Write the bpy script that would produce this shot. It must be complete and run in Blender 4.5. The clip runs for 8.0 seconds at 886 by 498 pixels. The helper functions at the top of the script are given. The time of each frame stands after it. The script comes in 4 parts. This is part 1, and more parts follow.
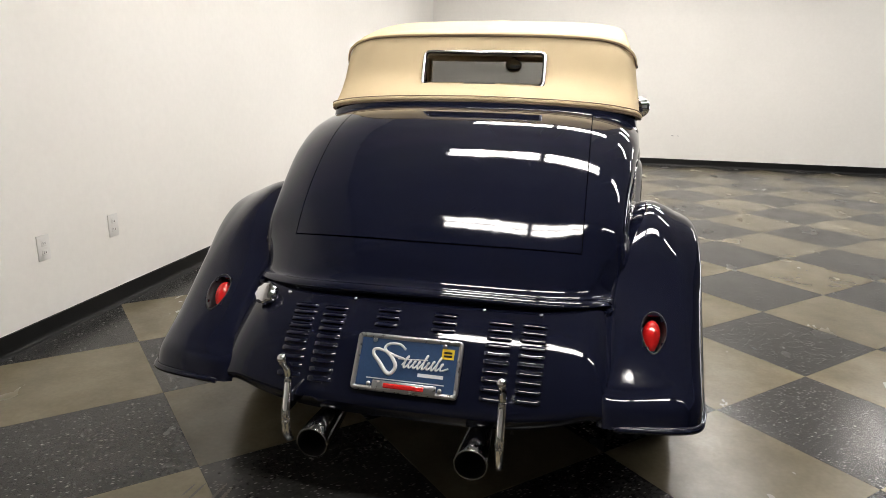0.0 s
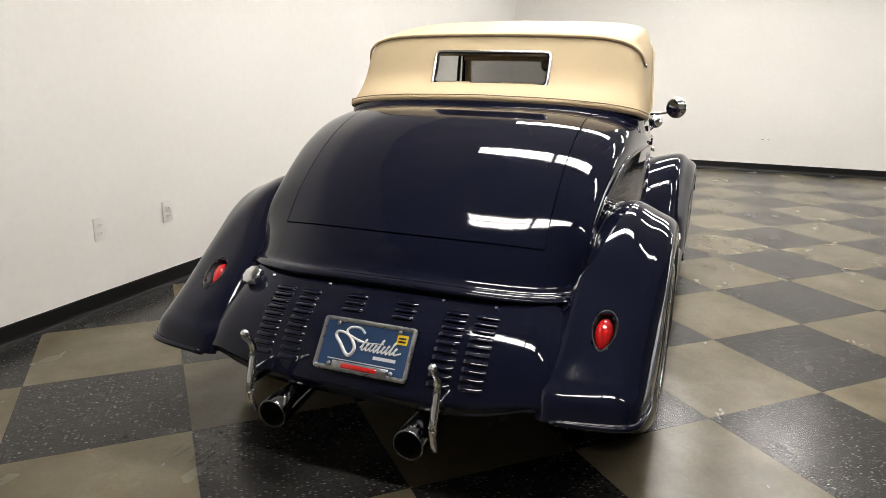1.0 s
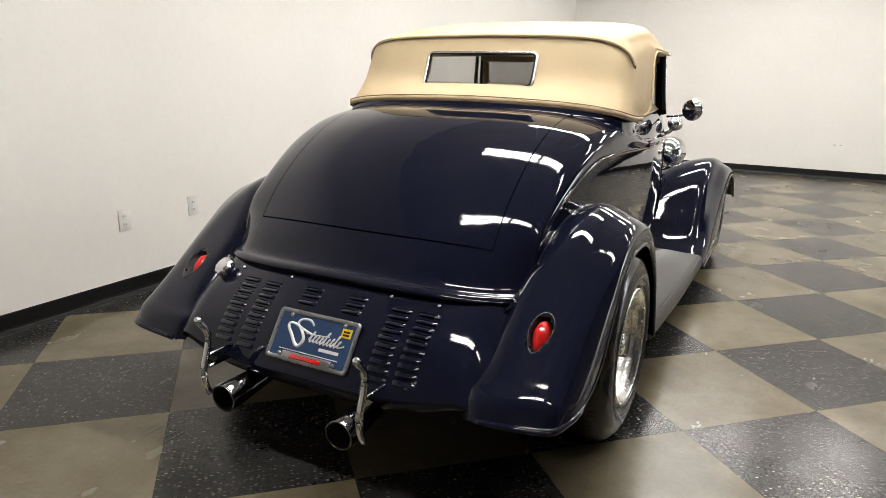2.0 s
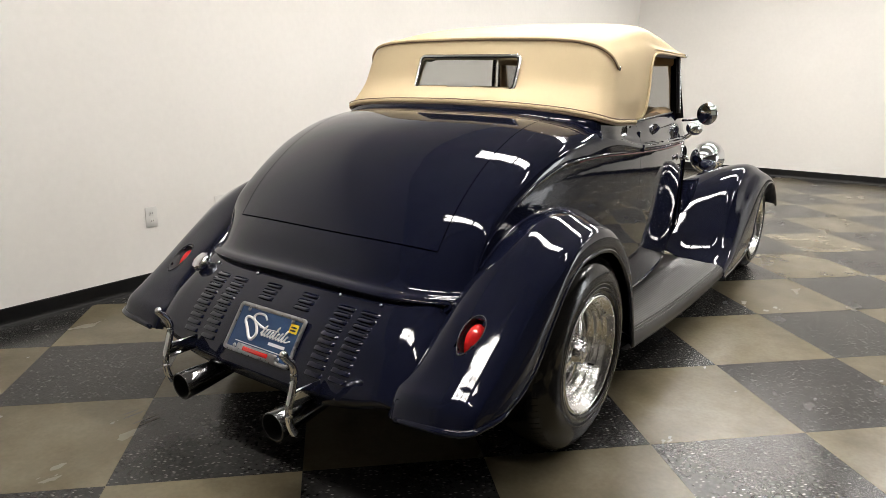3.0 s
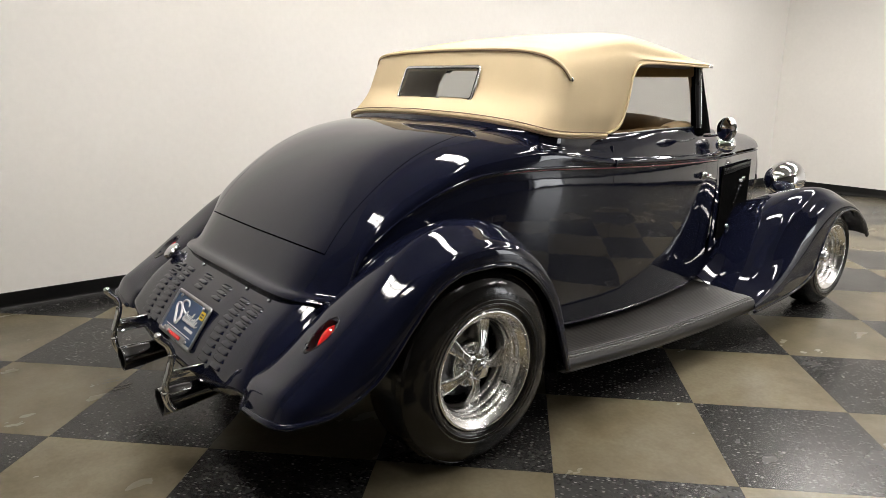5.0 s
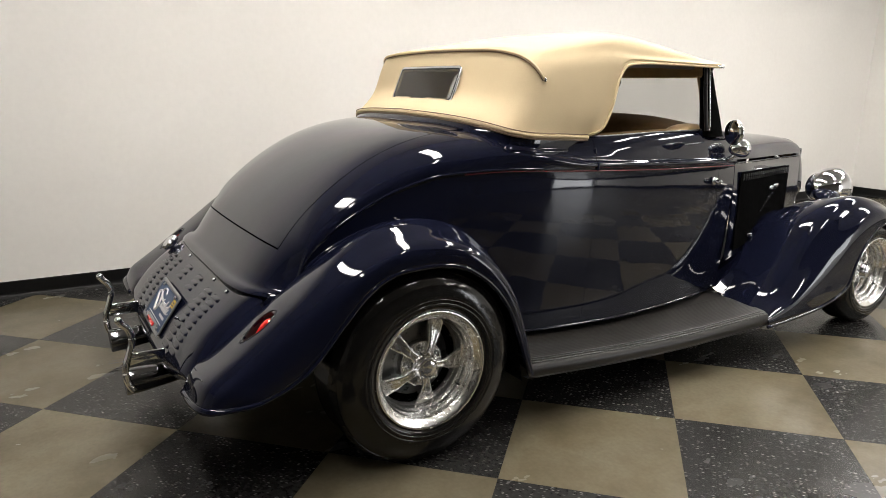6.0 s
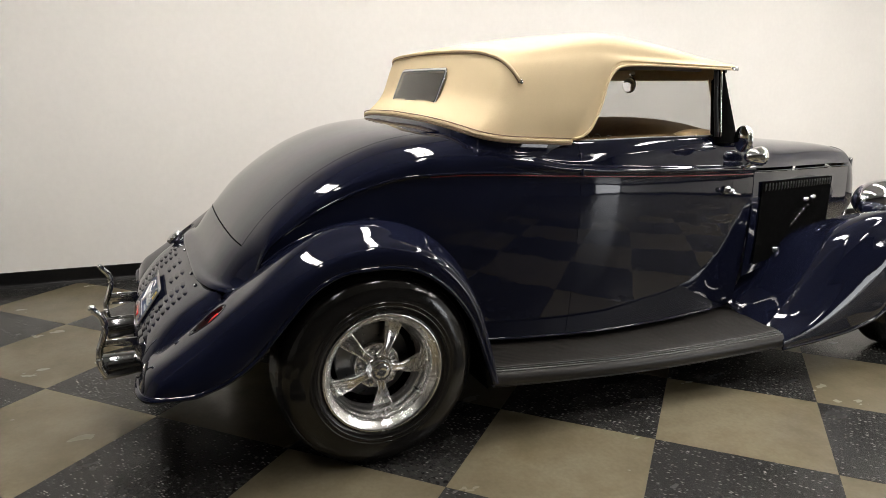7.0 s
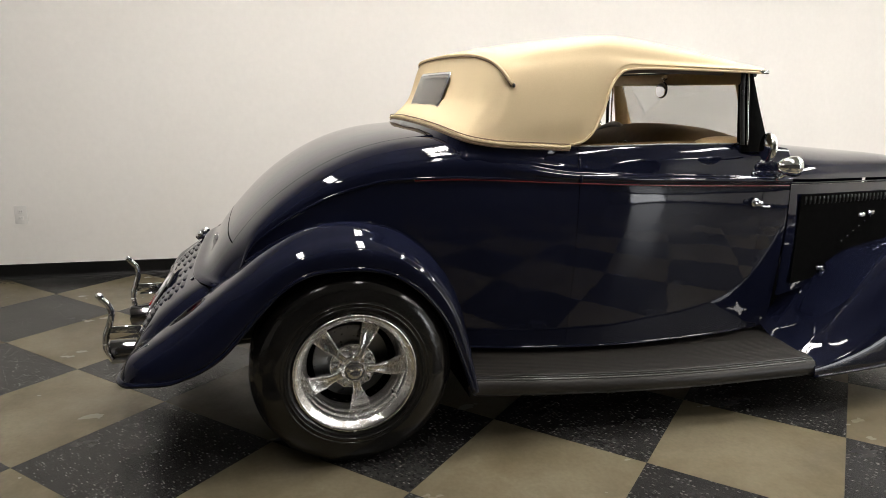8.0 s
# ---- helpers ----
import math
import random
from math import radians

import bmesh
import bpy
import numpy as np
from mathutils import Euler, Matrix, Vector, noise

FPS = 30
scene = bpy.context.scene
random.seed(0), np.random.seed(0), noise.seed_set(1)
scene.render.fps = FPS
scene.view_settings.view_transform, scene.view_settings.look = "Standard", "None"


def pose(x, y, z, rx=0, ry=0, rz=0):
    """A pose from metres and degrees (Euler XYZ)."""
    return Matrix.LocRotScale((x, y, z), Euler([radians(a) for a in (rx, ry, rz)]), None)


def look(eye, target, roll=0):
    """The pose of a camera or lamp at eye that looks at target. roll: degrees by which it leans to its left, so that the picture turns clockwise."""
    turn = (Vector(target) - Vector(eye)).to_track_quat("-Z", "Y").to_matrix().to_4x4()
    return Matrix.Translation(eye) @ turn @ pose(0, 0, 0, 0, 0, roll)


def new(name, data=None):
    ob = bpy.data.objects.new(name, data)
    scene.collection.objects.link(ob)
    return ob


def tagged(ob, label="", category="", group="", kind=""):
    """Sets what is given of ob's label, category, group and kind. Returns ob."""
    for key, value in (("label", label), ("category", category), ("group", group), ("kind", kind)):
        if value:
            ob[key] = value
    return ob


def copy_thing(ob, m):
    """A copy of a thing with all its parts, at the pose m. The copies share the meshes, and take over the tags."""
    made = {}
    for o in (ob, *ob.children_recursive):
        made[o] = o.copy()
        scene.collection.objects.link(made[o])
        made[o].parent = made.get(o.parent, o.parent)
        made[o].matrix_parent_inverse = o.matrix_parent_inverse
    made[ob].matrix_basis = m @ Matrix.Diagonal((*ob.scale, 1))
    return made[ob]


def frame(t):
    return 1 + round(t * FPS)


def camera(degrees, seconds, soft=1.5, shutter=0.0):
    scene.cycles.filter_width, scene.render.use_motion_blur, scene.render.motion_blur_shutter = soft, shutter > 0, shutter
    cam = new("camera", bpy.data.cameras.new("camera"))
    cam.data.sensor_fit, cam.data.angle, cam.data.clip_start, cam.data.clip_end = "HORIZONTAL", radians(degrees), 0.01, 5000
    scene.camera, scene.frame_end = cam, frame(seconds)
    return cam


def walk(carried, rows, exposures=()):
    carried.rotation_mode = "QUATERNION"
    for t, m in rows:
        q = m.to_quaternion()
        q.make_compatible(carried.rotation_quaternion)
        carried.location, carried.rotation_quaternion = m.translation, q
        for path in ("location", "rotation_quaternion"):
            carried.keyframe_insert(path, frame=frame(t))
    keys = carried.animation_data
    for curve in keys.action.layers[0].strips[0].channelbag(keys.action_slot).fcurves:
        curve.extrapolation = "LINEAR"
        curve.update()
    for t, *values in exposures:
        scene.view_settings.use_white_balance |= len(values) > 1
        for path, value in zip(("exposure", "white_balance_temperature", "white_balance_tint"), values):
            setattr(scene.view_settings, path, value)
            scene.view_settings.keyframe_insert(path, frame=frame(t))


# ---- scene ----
cam = camera(66.3, 8.0, soft=0.7)
PATH = [
    (0, (0.461, -2.441, 1.267), (0.049, -0.55, 0.761), 1.1),
    (0.5, (0.679, -2.436, 1.271), (0.122, -0.585, 0.762), 1.1),
    (1, (0.893, -2.404, 1.27), (0.195, -0.6, 0.76), 1.1),
    (1.5, (1.086, -2.342, 1.269), (0.282, -0.581, 0.765), 1.1),
    (2, (1.274, -2.26, 1.273), (0.366, -0.553, 0.764), 1.1),
    (2.2, (1.352, -2.221, 1.274), (0.407, -0.534, 0.763), 0.9),
    (3.3, (1.755, -1.975, 1.27), (0.563, -0.448, 0.773), 0.8),
    (3.5, (1.823, -1.922, 1.276), (0.584, -0.434, 0.777), 0.8),
    (4, (2.004, -1.776, 1.276), (0.681, -0.359, 0.784), 0.8),
    (4.5, (2.19, -1.614, 1.281), (0.775, -0.288, 0.79), 0.9),
    (5, (2.35, -1.447, 1.277), (0.851, -0.21, 0.805), 0.9),
    (5.2, (2.419, -1.368, 1.276), (0.884, -0.175, 0.808), 0.8),
    (6.5, (2.728, -0.876, 1.276), (1.01, 0.033, 0.806), 1.1),
    (7, (2.815, -0.665, 1.272), (1.035, 0.123, 0.812), 1.1),
    (7.5, (2.883, -0.463, 1.261), (1.043, 0.184, 0.818), 1.1),
    (8, (2.941, -0.26, 1.269), (1.057, 0.243, 0.822), 1.2),
]
walk(cam, [(t, look(eye, target, roll)) for t, eye, target, roll in PATH])
from mathutils.bvhtree import BVHTree

# ---- world and lights ----
world = bpy.data.worlds.new("world")
scene.world = world
world.use_nodes = True
world.node_tree.nodes["Background"].inputs[0].default_value = (0.02, 0.02, 0.02, 1)
world.node_tree.nodes["Background"].inputs[1].default_value = 0.2
scene.view_settings.exposure = 0.0


# ---- materials ----
def material(name, base=(0.5, 0.5, 0.5), rough=0.5, metal=0.0, coat=0.0, spec=0.5, grain=0.0, grain_scale=40.0,
             blotch=0.0, blotch_scale=2.0, bump=0.0, bump_scale=200.0, rough_var=0.0, glow=0.0, glow_colour=(1, 1, 1)):
    """A principled surface with variation at two scales, fine relief and uneven gloss."""
    m = bpy.data.materials.new(name)
    m.use_nodes = True
    nt = m.node_tree
    p = nt.nodes["Principled BSDF"]
    p.inputs["Base Color"].default_value = (*base, 1)
    p.inputs["Roughness"].default_value = rough
    p.inputs["Metallic"].default_value = metal
    p.inputs["Coat Weight"].default_value = coat
    p.inputs["Coat Roughness"].default_value = 0.015
    p.inputs["Specular IOR Level"].default_value = spec
    if glow:
        p.inputs["Emission Color"].default_value = (*glow_colour, 1)
        p.inputs["Emission Strength"].default_value = glow
    co = nt.nodes.new("ShaderNodeTexCoord")

    def noisy(scale, detail=6.0):
        n = nt.nodes.new("ShaderNodeTexNoise")
        n.inputs["Scale"].default_value = scale
        n.inputs["Detail"].default_value = detail
        nt.links.new(co.outputs["Object"], n.inputs["Vector"])
        return n.outputs["Fac"]

    def ranged(fac, lo, hi):
        r = nt.nodes.new("ShaderNodeMapRange")
        r.inputs["From Min"].default_value, r.inputs["From Max"].default_value = 0.3, 0.7
        r.inputs["To Min"].default_value, r.inputs["To Max"].default_value = lo, hi
        nt.links.new(fac, r.inputs["Value"])
        return r.outputs["Result"]

    def times(a, b):
        k = nt.nodes.new("ShaderNodeMath")
        k.operation = "MULTIPLY"
        nt.links.new(a, k.inputs[0])
        nt.links.new(b, k.inputs[1])
        return k.outputs[0]

    if grain or blotch:
        f = times(ranged(noisy(grain_scale), 1 - grain, 1 + grain), ranged(noisy(blotch_scale), 1 - blotch, 1 + blotch))
        mix = nt.nodes.new("ShaderNodeVectorMath")
        mix.operation = "SCALE"
        mix.inputs[0].default_value = base
        nt.links.new(f, mix.inputs["Scale"])
        nt.links.new(mix.outputs[0], p.inputs["Base Color"])
    if rough_var:
        nt.links.new(ranged(noisy(blotch_scale * 2.3), max(0.01, rough - rough_var), rough + rough_var), p.inputs["Roughness"])
    if bump:
        b = nt.nodes.new("ShaderNodeBump")
        b.inputs["Strength"].default_value = bump
        b.inputs["Distance"].default_value = 0.002
        nt.links.new(noisy(bump_scale, 3.0), b.inputs["Height"])
        nt.links.new(b.outputs[0], p.inputs["Normal"])
    return m


paint = material("navy_paint", (0.0056, 0.0068, 0.0165), 0.045, 0.0, 0.0, 0.42, grain=0.12, grain_scale=900, blotch=0.06, blotch_scale=1.5, bump=0.55, bump_scale=5)
# a deep lacquer: its gloss grows towards grazing angles
nodes, links = paint.node_tree.nodes, paint.node_tree.links
weight, gloss = nodes.new("ShaderNodeLayerWeight"), nodes.new("ShaderNodeMapRange")
weight.inputs["Blend"].default_value = 0.5
for socket, value in (("From Min", 0.10), ("From Max", 0.72), ("To Min", 0.30), ("To Max", 0.78)):
    gloss.inputs[socket].default_value = value
links.new(weight.outputs["Facing"], gloss.inputs["Value"])
links.new(gloss.outputs["Result"], next(n for n in nodes if n.type == "BSDF_PRINCIPLED").inputs["Specular IOR Level"])
chrome = material("chrome", (0.82, 0.83, 0.85), 0.04, 1.0, rough_var=0.03, blotch_scale=6)
dark_chrome = material("dark_chrome", (0.20, 0.20, 0.205), 0.12, 1.0, rough_var=0.05, blotch_scale=12)
alloy = material("polished_alloy", (0.96, 0.955, 0.94), 0.23, 1.0, rough_var=0.06, blotch_scale=20, bump=0.7, bump_scale=60)
dull_alloy = material("brushed_alloy", (0.30, 0.30, 0.30), 0.34, 1.0, rough_var=0.1, blotch_scale=30)
rubber = material("tyre_rubber", (0.0085, 0.0080, 0.0075), 0.12, 0.0, 0.0, 0.5, grain=0.25, grain_scale=60, blotch=0.2, blotch_scale=5, bump=0.30, bump_scale=60, rough_var=0.04)
board_rubber = material("ribbed_board_rubber", (0.019, 0.0172, 0.0152), 0.33, 0, 0, 0.40, grain=0.15, grain_scale=80, blotch=0.10, blotch_scale=2)
black = material("black_trim", (0.01, 0.01, 0.011), 0.35, grain=0.2, rough_var=0.1)
# gloss-free black, for trim and for sheets that stand in for deep shade
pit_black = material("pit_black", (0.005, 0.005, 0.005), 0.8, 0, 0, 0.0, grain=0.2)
under = material("underbody_black", (0.012, 0.012, 0.012), 0.6, grain=0.3, blotch=0.3)
canvas = material("tan_canvas", (0.62, 0.50, 0.315), 0.82, 0, 0, 0.3, grain=0.03, grain_scale=260, blotch=0.05, blotch_scale=3, bump=0.12, bump_scale=700)
binding = material("brown_binding", (0.20, 0.135, 0.085), 0.7, grain=0.15, grain_scale=200)
leather = material("tan_leather", (0.46, 0.31, 0.15), 0.45, grain=0.1, grain_scale=90, blotch=0.1, bump=0.2, bump_scale=250)
header_brown = material("header_brown", (0.50, 0.35, 0.18), 0.6, grain=0.08)
dash_brown = material("dash_brown", (0.125, 0.074, 0.028), 0.7, 0, 0, 0.2, grain=0.1, blotch=0.15, blotch_scale=4)
wheel_brown = material("wheel_leather", (0.13, 0.105, 0.075), 0.5, grain=0.1)
dark_leather = material("brown_dash", (0.05, 0.03, 0.02), 0.4, grain=0.1)
red_lens = material("red_lens", (0.62, 0.012, 0.012), 0.12, 0, 1.0, grain=0.1, grain_scale=300)
# colour of the red reflection drawn along the belt
red_line = material("red_reflection", (0.20, 0.006, 0.010), 0.3, 0, 0.5)
plate_blue = material("plate_blue", (0.017, 0.05, 0.125), 0.4, grain=0.1, grain_scale=200)
plate_white = material("plate_white", (0.75, 0.75, 0.75), 0.45, grain=0.05)
plate_frame_mat = material("plate_frame_metal", (0.42, 0.42, 0.43), 0.32, 1.0, rough_var=0.08, blotch_scale=40)
satin_chrome = material("satin_chrome", (0.80, 0.80, 0.82), 0.20, 1.0, rough_var=0.06, blotch_scale=30)
yellow = material("sticker_yellow", (0.8, 0.55, 0.02), 0.5, grain=0.05)
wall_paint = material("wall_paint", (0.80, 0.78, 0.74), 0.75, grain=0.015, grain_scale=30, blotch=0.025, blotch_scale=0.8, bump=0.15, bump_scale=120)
# dark tone that stands in for the dim open side mirrored in the flank
dim_side_tone = material("dim_side_dark", (0.085, 0.082, 0.079), 0.8, grain=0.03, blotch=0.06, blotch_scale=0.6)
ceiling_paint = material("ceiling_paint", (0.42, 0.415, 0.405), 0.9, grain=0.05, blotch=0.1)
base_black = material("baseboard_black", (0.006, 0.006, 0.006), 0.42, 0, 0, 0.28, grain=0.2, rough_var=0.08)
grout = material("floor_joint", (0.02, 0.018, 0.015), 0.8, grain=0.2)
white_plastic = material("white_plastic", (0.72, 0.71, 0.68), 0.4, grain=0.02)
lamp_glow = material("lamp_diffuser", (0.9, 0.9, 0.9), 0.5, glow=63.0, glow_colour=(1.0, 0.955, 0.91))
day_glow = material("daylight_pane", (0.8, 0.8, 0.8), 0.4, glow=6.5, glow_colour=(0.95, 0.97, 1.0))


def glass(name, tint, rough=0.0, ior=1.45):
    m = bpy.data.materials.new(name)
    m.use_nodes = True
    p = m.node_tree.nodes["Principled BSDF"]
    p.inputs["Base Color"].default_value = (*tint, 1)
    p.inputs["Transmission Weight"].default_value = 1.0
    p.inputs["Roughness"].default_value = rough
    p.inputs["IOR"].default_value = ior
    return m


tint_glass = glass("tinted_glass", (0.54, 0.54, 0.535), 0.0, 1.3)
clear_vinyl = glass("smoky_vinyl", (0.50, 0.50, 0.49), 0.02, 1.3)


def tile_material(name, base, speck, stain, amount, coarse):
    """Waxed vinyl tile: tone varied from tile to tile, flecks of uneven strength, soft smears and uneven gloss."""
    m = bpy.data.materials.new(name)
    m.use_nodes = True
    nt = m.node_tree
    p = nt.nodes["Principled BSDF"]
    p.inputs["Specular IOR Level"].default_value = 0.29
    geo = nt.nodes.new("ShaderNodeNewGeometry")
    info = nt.nodes.new("ShaderNodeObjectInfo")

    def node(kind, **values):
        n = nt.nodes.new(kind)
        for k, v in values.items():
            n.inputs[k].default_value = v
        return n

    def placed(n, stretch=(1.0, 1.0, 1.0)):
        k = nt.nodes.new("ShaderNodeVectorMath")
        k.operation = "MULTIPLY"
        k.inputs[1].default_value = stretch
        nt.links.new(geo.outputs["Position"], k.inputs[0])
        nt.links.new(k.outputs[0], n.inputs["Vector"])
        return n

    def ranged(value, f0, f1, t0, t1):
        r = node("ShaderNodeMapRange")
        r.interpolation_type = "SMOOTHSTEP"
        r.inputs["From Min"].default_value, r.inputs["From Max"].default_value = f0, f1
        r.inputs["To Min"].default_value, r.inputs["To Max"].default_value = t0, t1
        nt.links.new(value, r.inputs["Value"])
        return r.outputs["Result"]

    def math_of(op, a, b):
        k = nt.nodes.new("ShaderNodeMath")
        k.operation = op
        for i, v in enumerate((a, b)):
            if isinstance(v, float):
                k.inputs[i].default_value = v
            else:
                nt.links.new(v, k.inputs[i])
        return k.outputs[0]

    def slope(value, k, c):
        n = nt.nodes.new("ShaderNodeMath")
        n.operation = "MULTIPLY_ADD"
        nt.links.new(value, n.inputs[0])
        n.inputs[1].default_value, n.inputs[2].default_value = k, c
        return n.outputs[0]

    def blended(fac, a, b):
        k = nt.nodes.new("ShaderNodeMix")
        k.data_type = "RGBA"
        nt.links.new(fac, k.inputs[0])
        for i, v in ((6, a), (7, b)):
            if isinstance(v, tuple):
                k.inputs[i].default_value = (*v, 1)
            else:
                nt.links.new(v, k.inputs[i])
        return k.outputs[2]

    cloud = placed(node("ShaderNodeTexNoise", Scale=2.6, Detail=4.0, Roughness=0.6))
    smear = placed(node("ShaderNodeTexNoise", Scale=5.0, Detail=4.0, Roughness=0.55), (1.0, 0.55, 1.0))
    fine = placed(node("ShaderNodeTexNoise", Scale=60.0, Detail=3.0))
    clump = placed(node("ShaderNodeTexNoise", Scale=11.0, Detail=2.0))
    # flecks: chips drawn out along one diagonal
    turned, drawn = nt.nodes.new("ShaderNodeVectorRotate"), nt.nodes.new("ShaderNodeVectorMath")
    turned.rotation_type, drawn.operation = "Z_AXIS", "MULTIPLY"
    turned.inputs["Angle"].default_value = radians(-38)
    drawn.inputs[1].default_value = (0.42, 1.0, 1.0)
    nt.links.new(geo.outputs["Position"], turned.inputs["Vector"])
    nt.links.new(turned.outputs[0], drawn.inputs[0])
    vor = node("ShaderNodeTexVoronoi", Scale=130.0, Randomness=1.0)
    nt.links.new(drawn.outputs[0], vor.inputs["Vector"])
    split = nt.nodes.new("ShaderNodeSeparateColor")
    nt.links.new(vor.outputs["Color"], split.inputs[0])
    tone = blended(slope(cloud.outputs["Fac"], 3.4, -1.25), base, stain)
    level = math_of("MULTIPLY", ranged(info.outputs["Random"], 0.0, 1.0, 0.90, 1.10), slope(fine.outputs["Fac"], coarse, 1.0 - coarse / 2))
    level = math_of("MULTIPLY", level, slope(smear.outputs["Fac"], -0.5, 1.25))
    sc = nt.nodes.new("ShaderNodeVectorMath")
    sc.operation = "SCALE"
    nt.links.new(tone, sc.inputs[0])
    nt.links.new(level, sc.inputs["Scale"])
    dots = ranged(vor.outputs["Distance"], 0.18, 0.40, 1.0, 0.0)
    some = ranged(math_of("ADD", split.outputs[0], math_of("MULTIPLY", clump.outputs["Fac"], 0.9)), 0.95, 1.09, 0.0, 1.0)
    fleck = math_of("MULTIPLY", math_of("MULTIPLY", dots, some), ranged(split.outputs[1], 0.0, 1.0, 0.15 * amount, amount))
    nt.links.new(blended(fleck, sc.outputs[0], speck), p.inputs["Base Color"])
    nt.links.new(slope(smear.outputs["Fac"], 0.22, 0.13), p.inputs["Roughness"])
    b = node("ShaderNodeBump", Strength=0.06, Distance=0.002)
    wave = placed(node("ShaderNodeTexNoise", Scale=7.0, Detail=3.0))
    nt.links.new(wave.outputs["Fac"], b.inputs["Height"])
    nt.links.new(b.outputs[0], p.inputs["Normal"])
    return m


tile_light = tile_material("tile_olive", (0.150, 0.130, 0.087), (0.112, 0.092, 0.055), (0.104, 0.086, 0.052), 0.25, 0.3)
tile_dark = tile_material("tile_charcoal", (0.027, 0.0262, 0.0252), (0.30, 0.293, 0.275), (0.018, 0.0175, 0.017), 0.62, 1.2)


scuff = material("scuff_mark", (0.045, 0.036, 0.026), 0.6, grain=0.3, grain_scale=300)


# ---- mesh helpers ----
def part(name, me, mat, parent=None, label="", smooth=True):
    """Links a mesh or bmesh as one object under a thing or under a part."""
    if isinstance(me, bmesh.types.BMesh):
        data = bpy.data.meshes.new(name)
        me.to_mesh(data)
        me.free()
        me = data
    if not me.materials:
        me.materials.append(mat)
    if smooth:
        me.shade_smooth()
    ob = new(name, me)
    ob.parent = parent
    return tagged(ob, label)


def hermite(xs, ys):
    """A smooth curve through the given values, with no overshoot."""
    xs, ys = np.array(xs, float), np.array(ys, float)
    h, d = np.diff(xs), np.diff(ys) / np.diff(xs)
    m = np.zeros(len(xs))
    m[0], m[-1] = d[0], d[-1]
    for i in range(1, len(xs) - 1):
        if d[i - 1] * d[i] > 0:
            w1, w2 = 2 * h[i] + h[i - 1], h[i] + 2 * h[i - 1]
            m[i] = (w1 + w2) / (w1 / d[i - 1] + w2 / d[i])

    def f(x):
        x = np.clip(x, xs[0], xs[-1])
        i = np.clip(np.searchsorted(xs, x) - 1, 0, len(h) - 1)
        t = (x - xs[i]) / h[i]
        return ((1 + 2 * t) * (1 - t) ** 2 * ys[i] + t * (1 - t) ** 2 * h[i] * m[i]
                + t * t * (3 - 2 * t) * ys[i + 1] + t * t * (t - 1) * h[i] * m[i + 1])
    return f


def spline(points, n):
    """n points along a Catmull-Rom curve through the given ones."""
    p = np.array(points, float)
    p = np.vstack([2 * p[0] - p[1], p, 2 * p[-1] - p[-2]])
    out = []
    for u in np.linspace(0, len(points) - 1, n):
        i = min(int(u), len(points) - 2)
        t = u - i
        a, b, c, d = p[i], p[i + 1], p[i + 2], p[i + 3]
        out.append(0.5 * (2 * b + (c - a) * t + (2 * a - 5 * b + 4 * c - d) * t * t + (3 * b - a - 3 * c + d) * t ** 3))
    return np.array(out)


def sheet(rows, closed=False, wrap=False):
    """A mesh over a grid of points; closed joins each row's ends, wrap the first and last rows."""
    rows = np.array(rows, float)
    nu, nv = rows.shape[:2]
    me = bpy.data.meshes.new("sheet")
    faces = []
    for i in range(nu if wrap else nu - 1):
        for j in range(nv if closed else nv - 1):
            a, b = i * nv + j, i * nv + (j + 1) % nv
            c, d = ((i + 1) % nu) * nv + (j + 1) % nv, ((i + 1) % nu) * nv + j
            faces.append((a, b, c, d))
    me.from_pydata(rows.reshape(-1, 3).tolist(), [], faces)
    bm = bmesh.new()
    bm.from_mesh(me)
    bmesh.ops.remove_doubles(bm, verts=bm.verts, dist=1e-5)
    bmesh.ops.recalc_face_normals(bm, faces=bm.faces)
    bm.to_mesh(me)
    bm.free()
    return me


def thick(ob, t, core=(0.0, 0.6, 0.55)):
    """Gives an open skin its thickness, away from the outside, with crisp rims."""
    ob.data = ob.data.copy()
    bm = bmesh.new()
    bm.from_mesh(ob.data)
    c = Vector(core)
    out = sum(f.calc_area() * f.normal.dot((f.calc_center_median() - c).normalized()) for f in bm.faces)
    if out < 0:
        bmesh.ops.reverse_faces(bm, faces=bm.faces)
    bm.normal_update()
    faces, rim = bm.faces[:], [(e.verts[0], e.verts[1], e.link_faces[0]) for e in bm.edges if e.is_boundary]
    inner = {v: bm.verts.new(v.co - v.normal * t) for v in bm.verts[:]}
    for f in faces:
        bm.faces.new([inner[v] for v in reversed(f.verts)])
    for a, b, f in rim:
        order = f.verts[:]
        if order[(order.index(a) + 1) % len(order)] is not b:
            a, b = b, a
        bm.faces.new((b, a, inner[a], inner[b]))
    bm.to_mesh(ob.data)
    bm.free()
    ob.data.set_sharp_from_angle(angle=radians(50))
    return ob


def lathe(profile, steps=48, centre=(0, 0, 0)):
    """A turned shape about the x axis from (x, radius) pairs."""
    rows = []
    for k in range(steps):
        a = 2 * math.pi * k / steps
        rows.append([(centre[0] + x, centre[1] + r * math.cos(a), centre[2] + r * math.sin(a)) for x, r in profile])
    return sheet(rows, wrap=True)


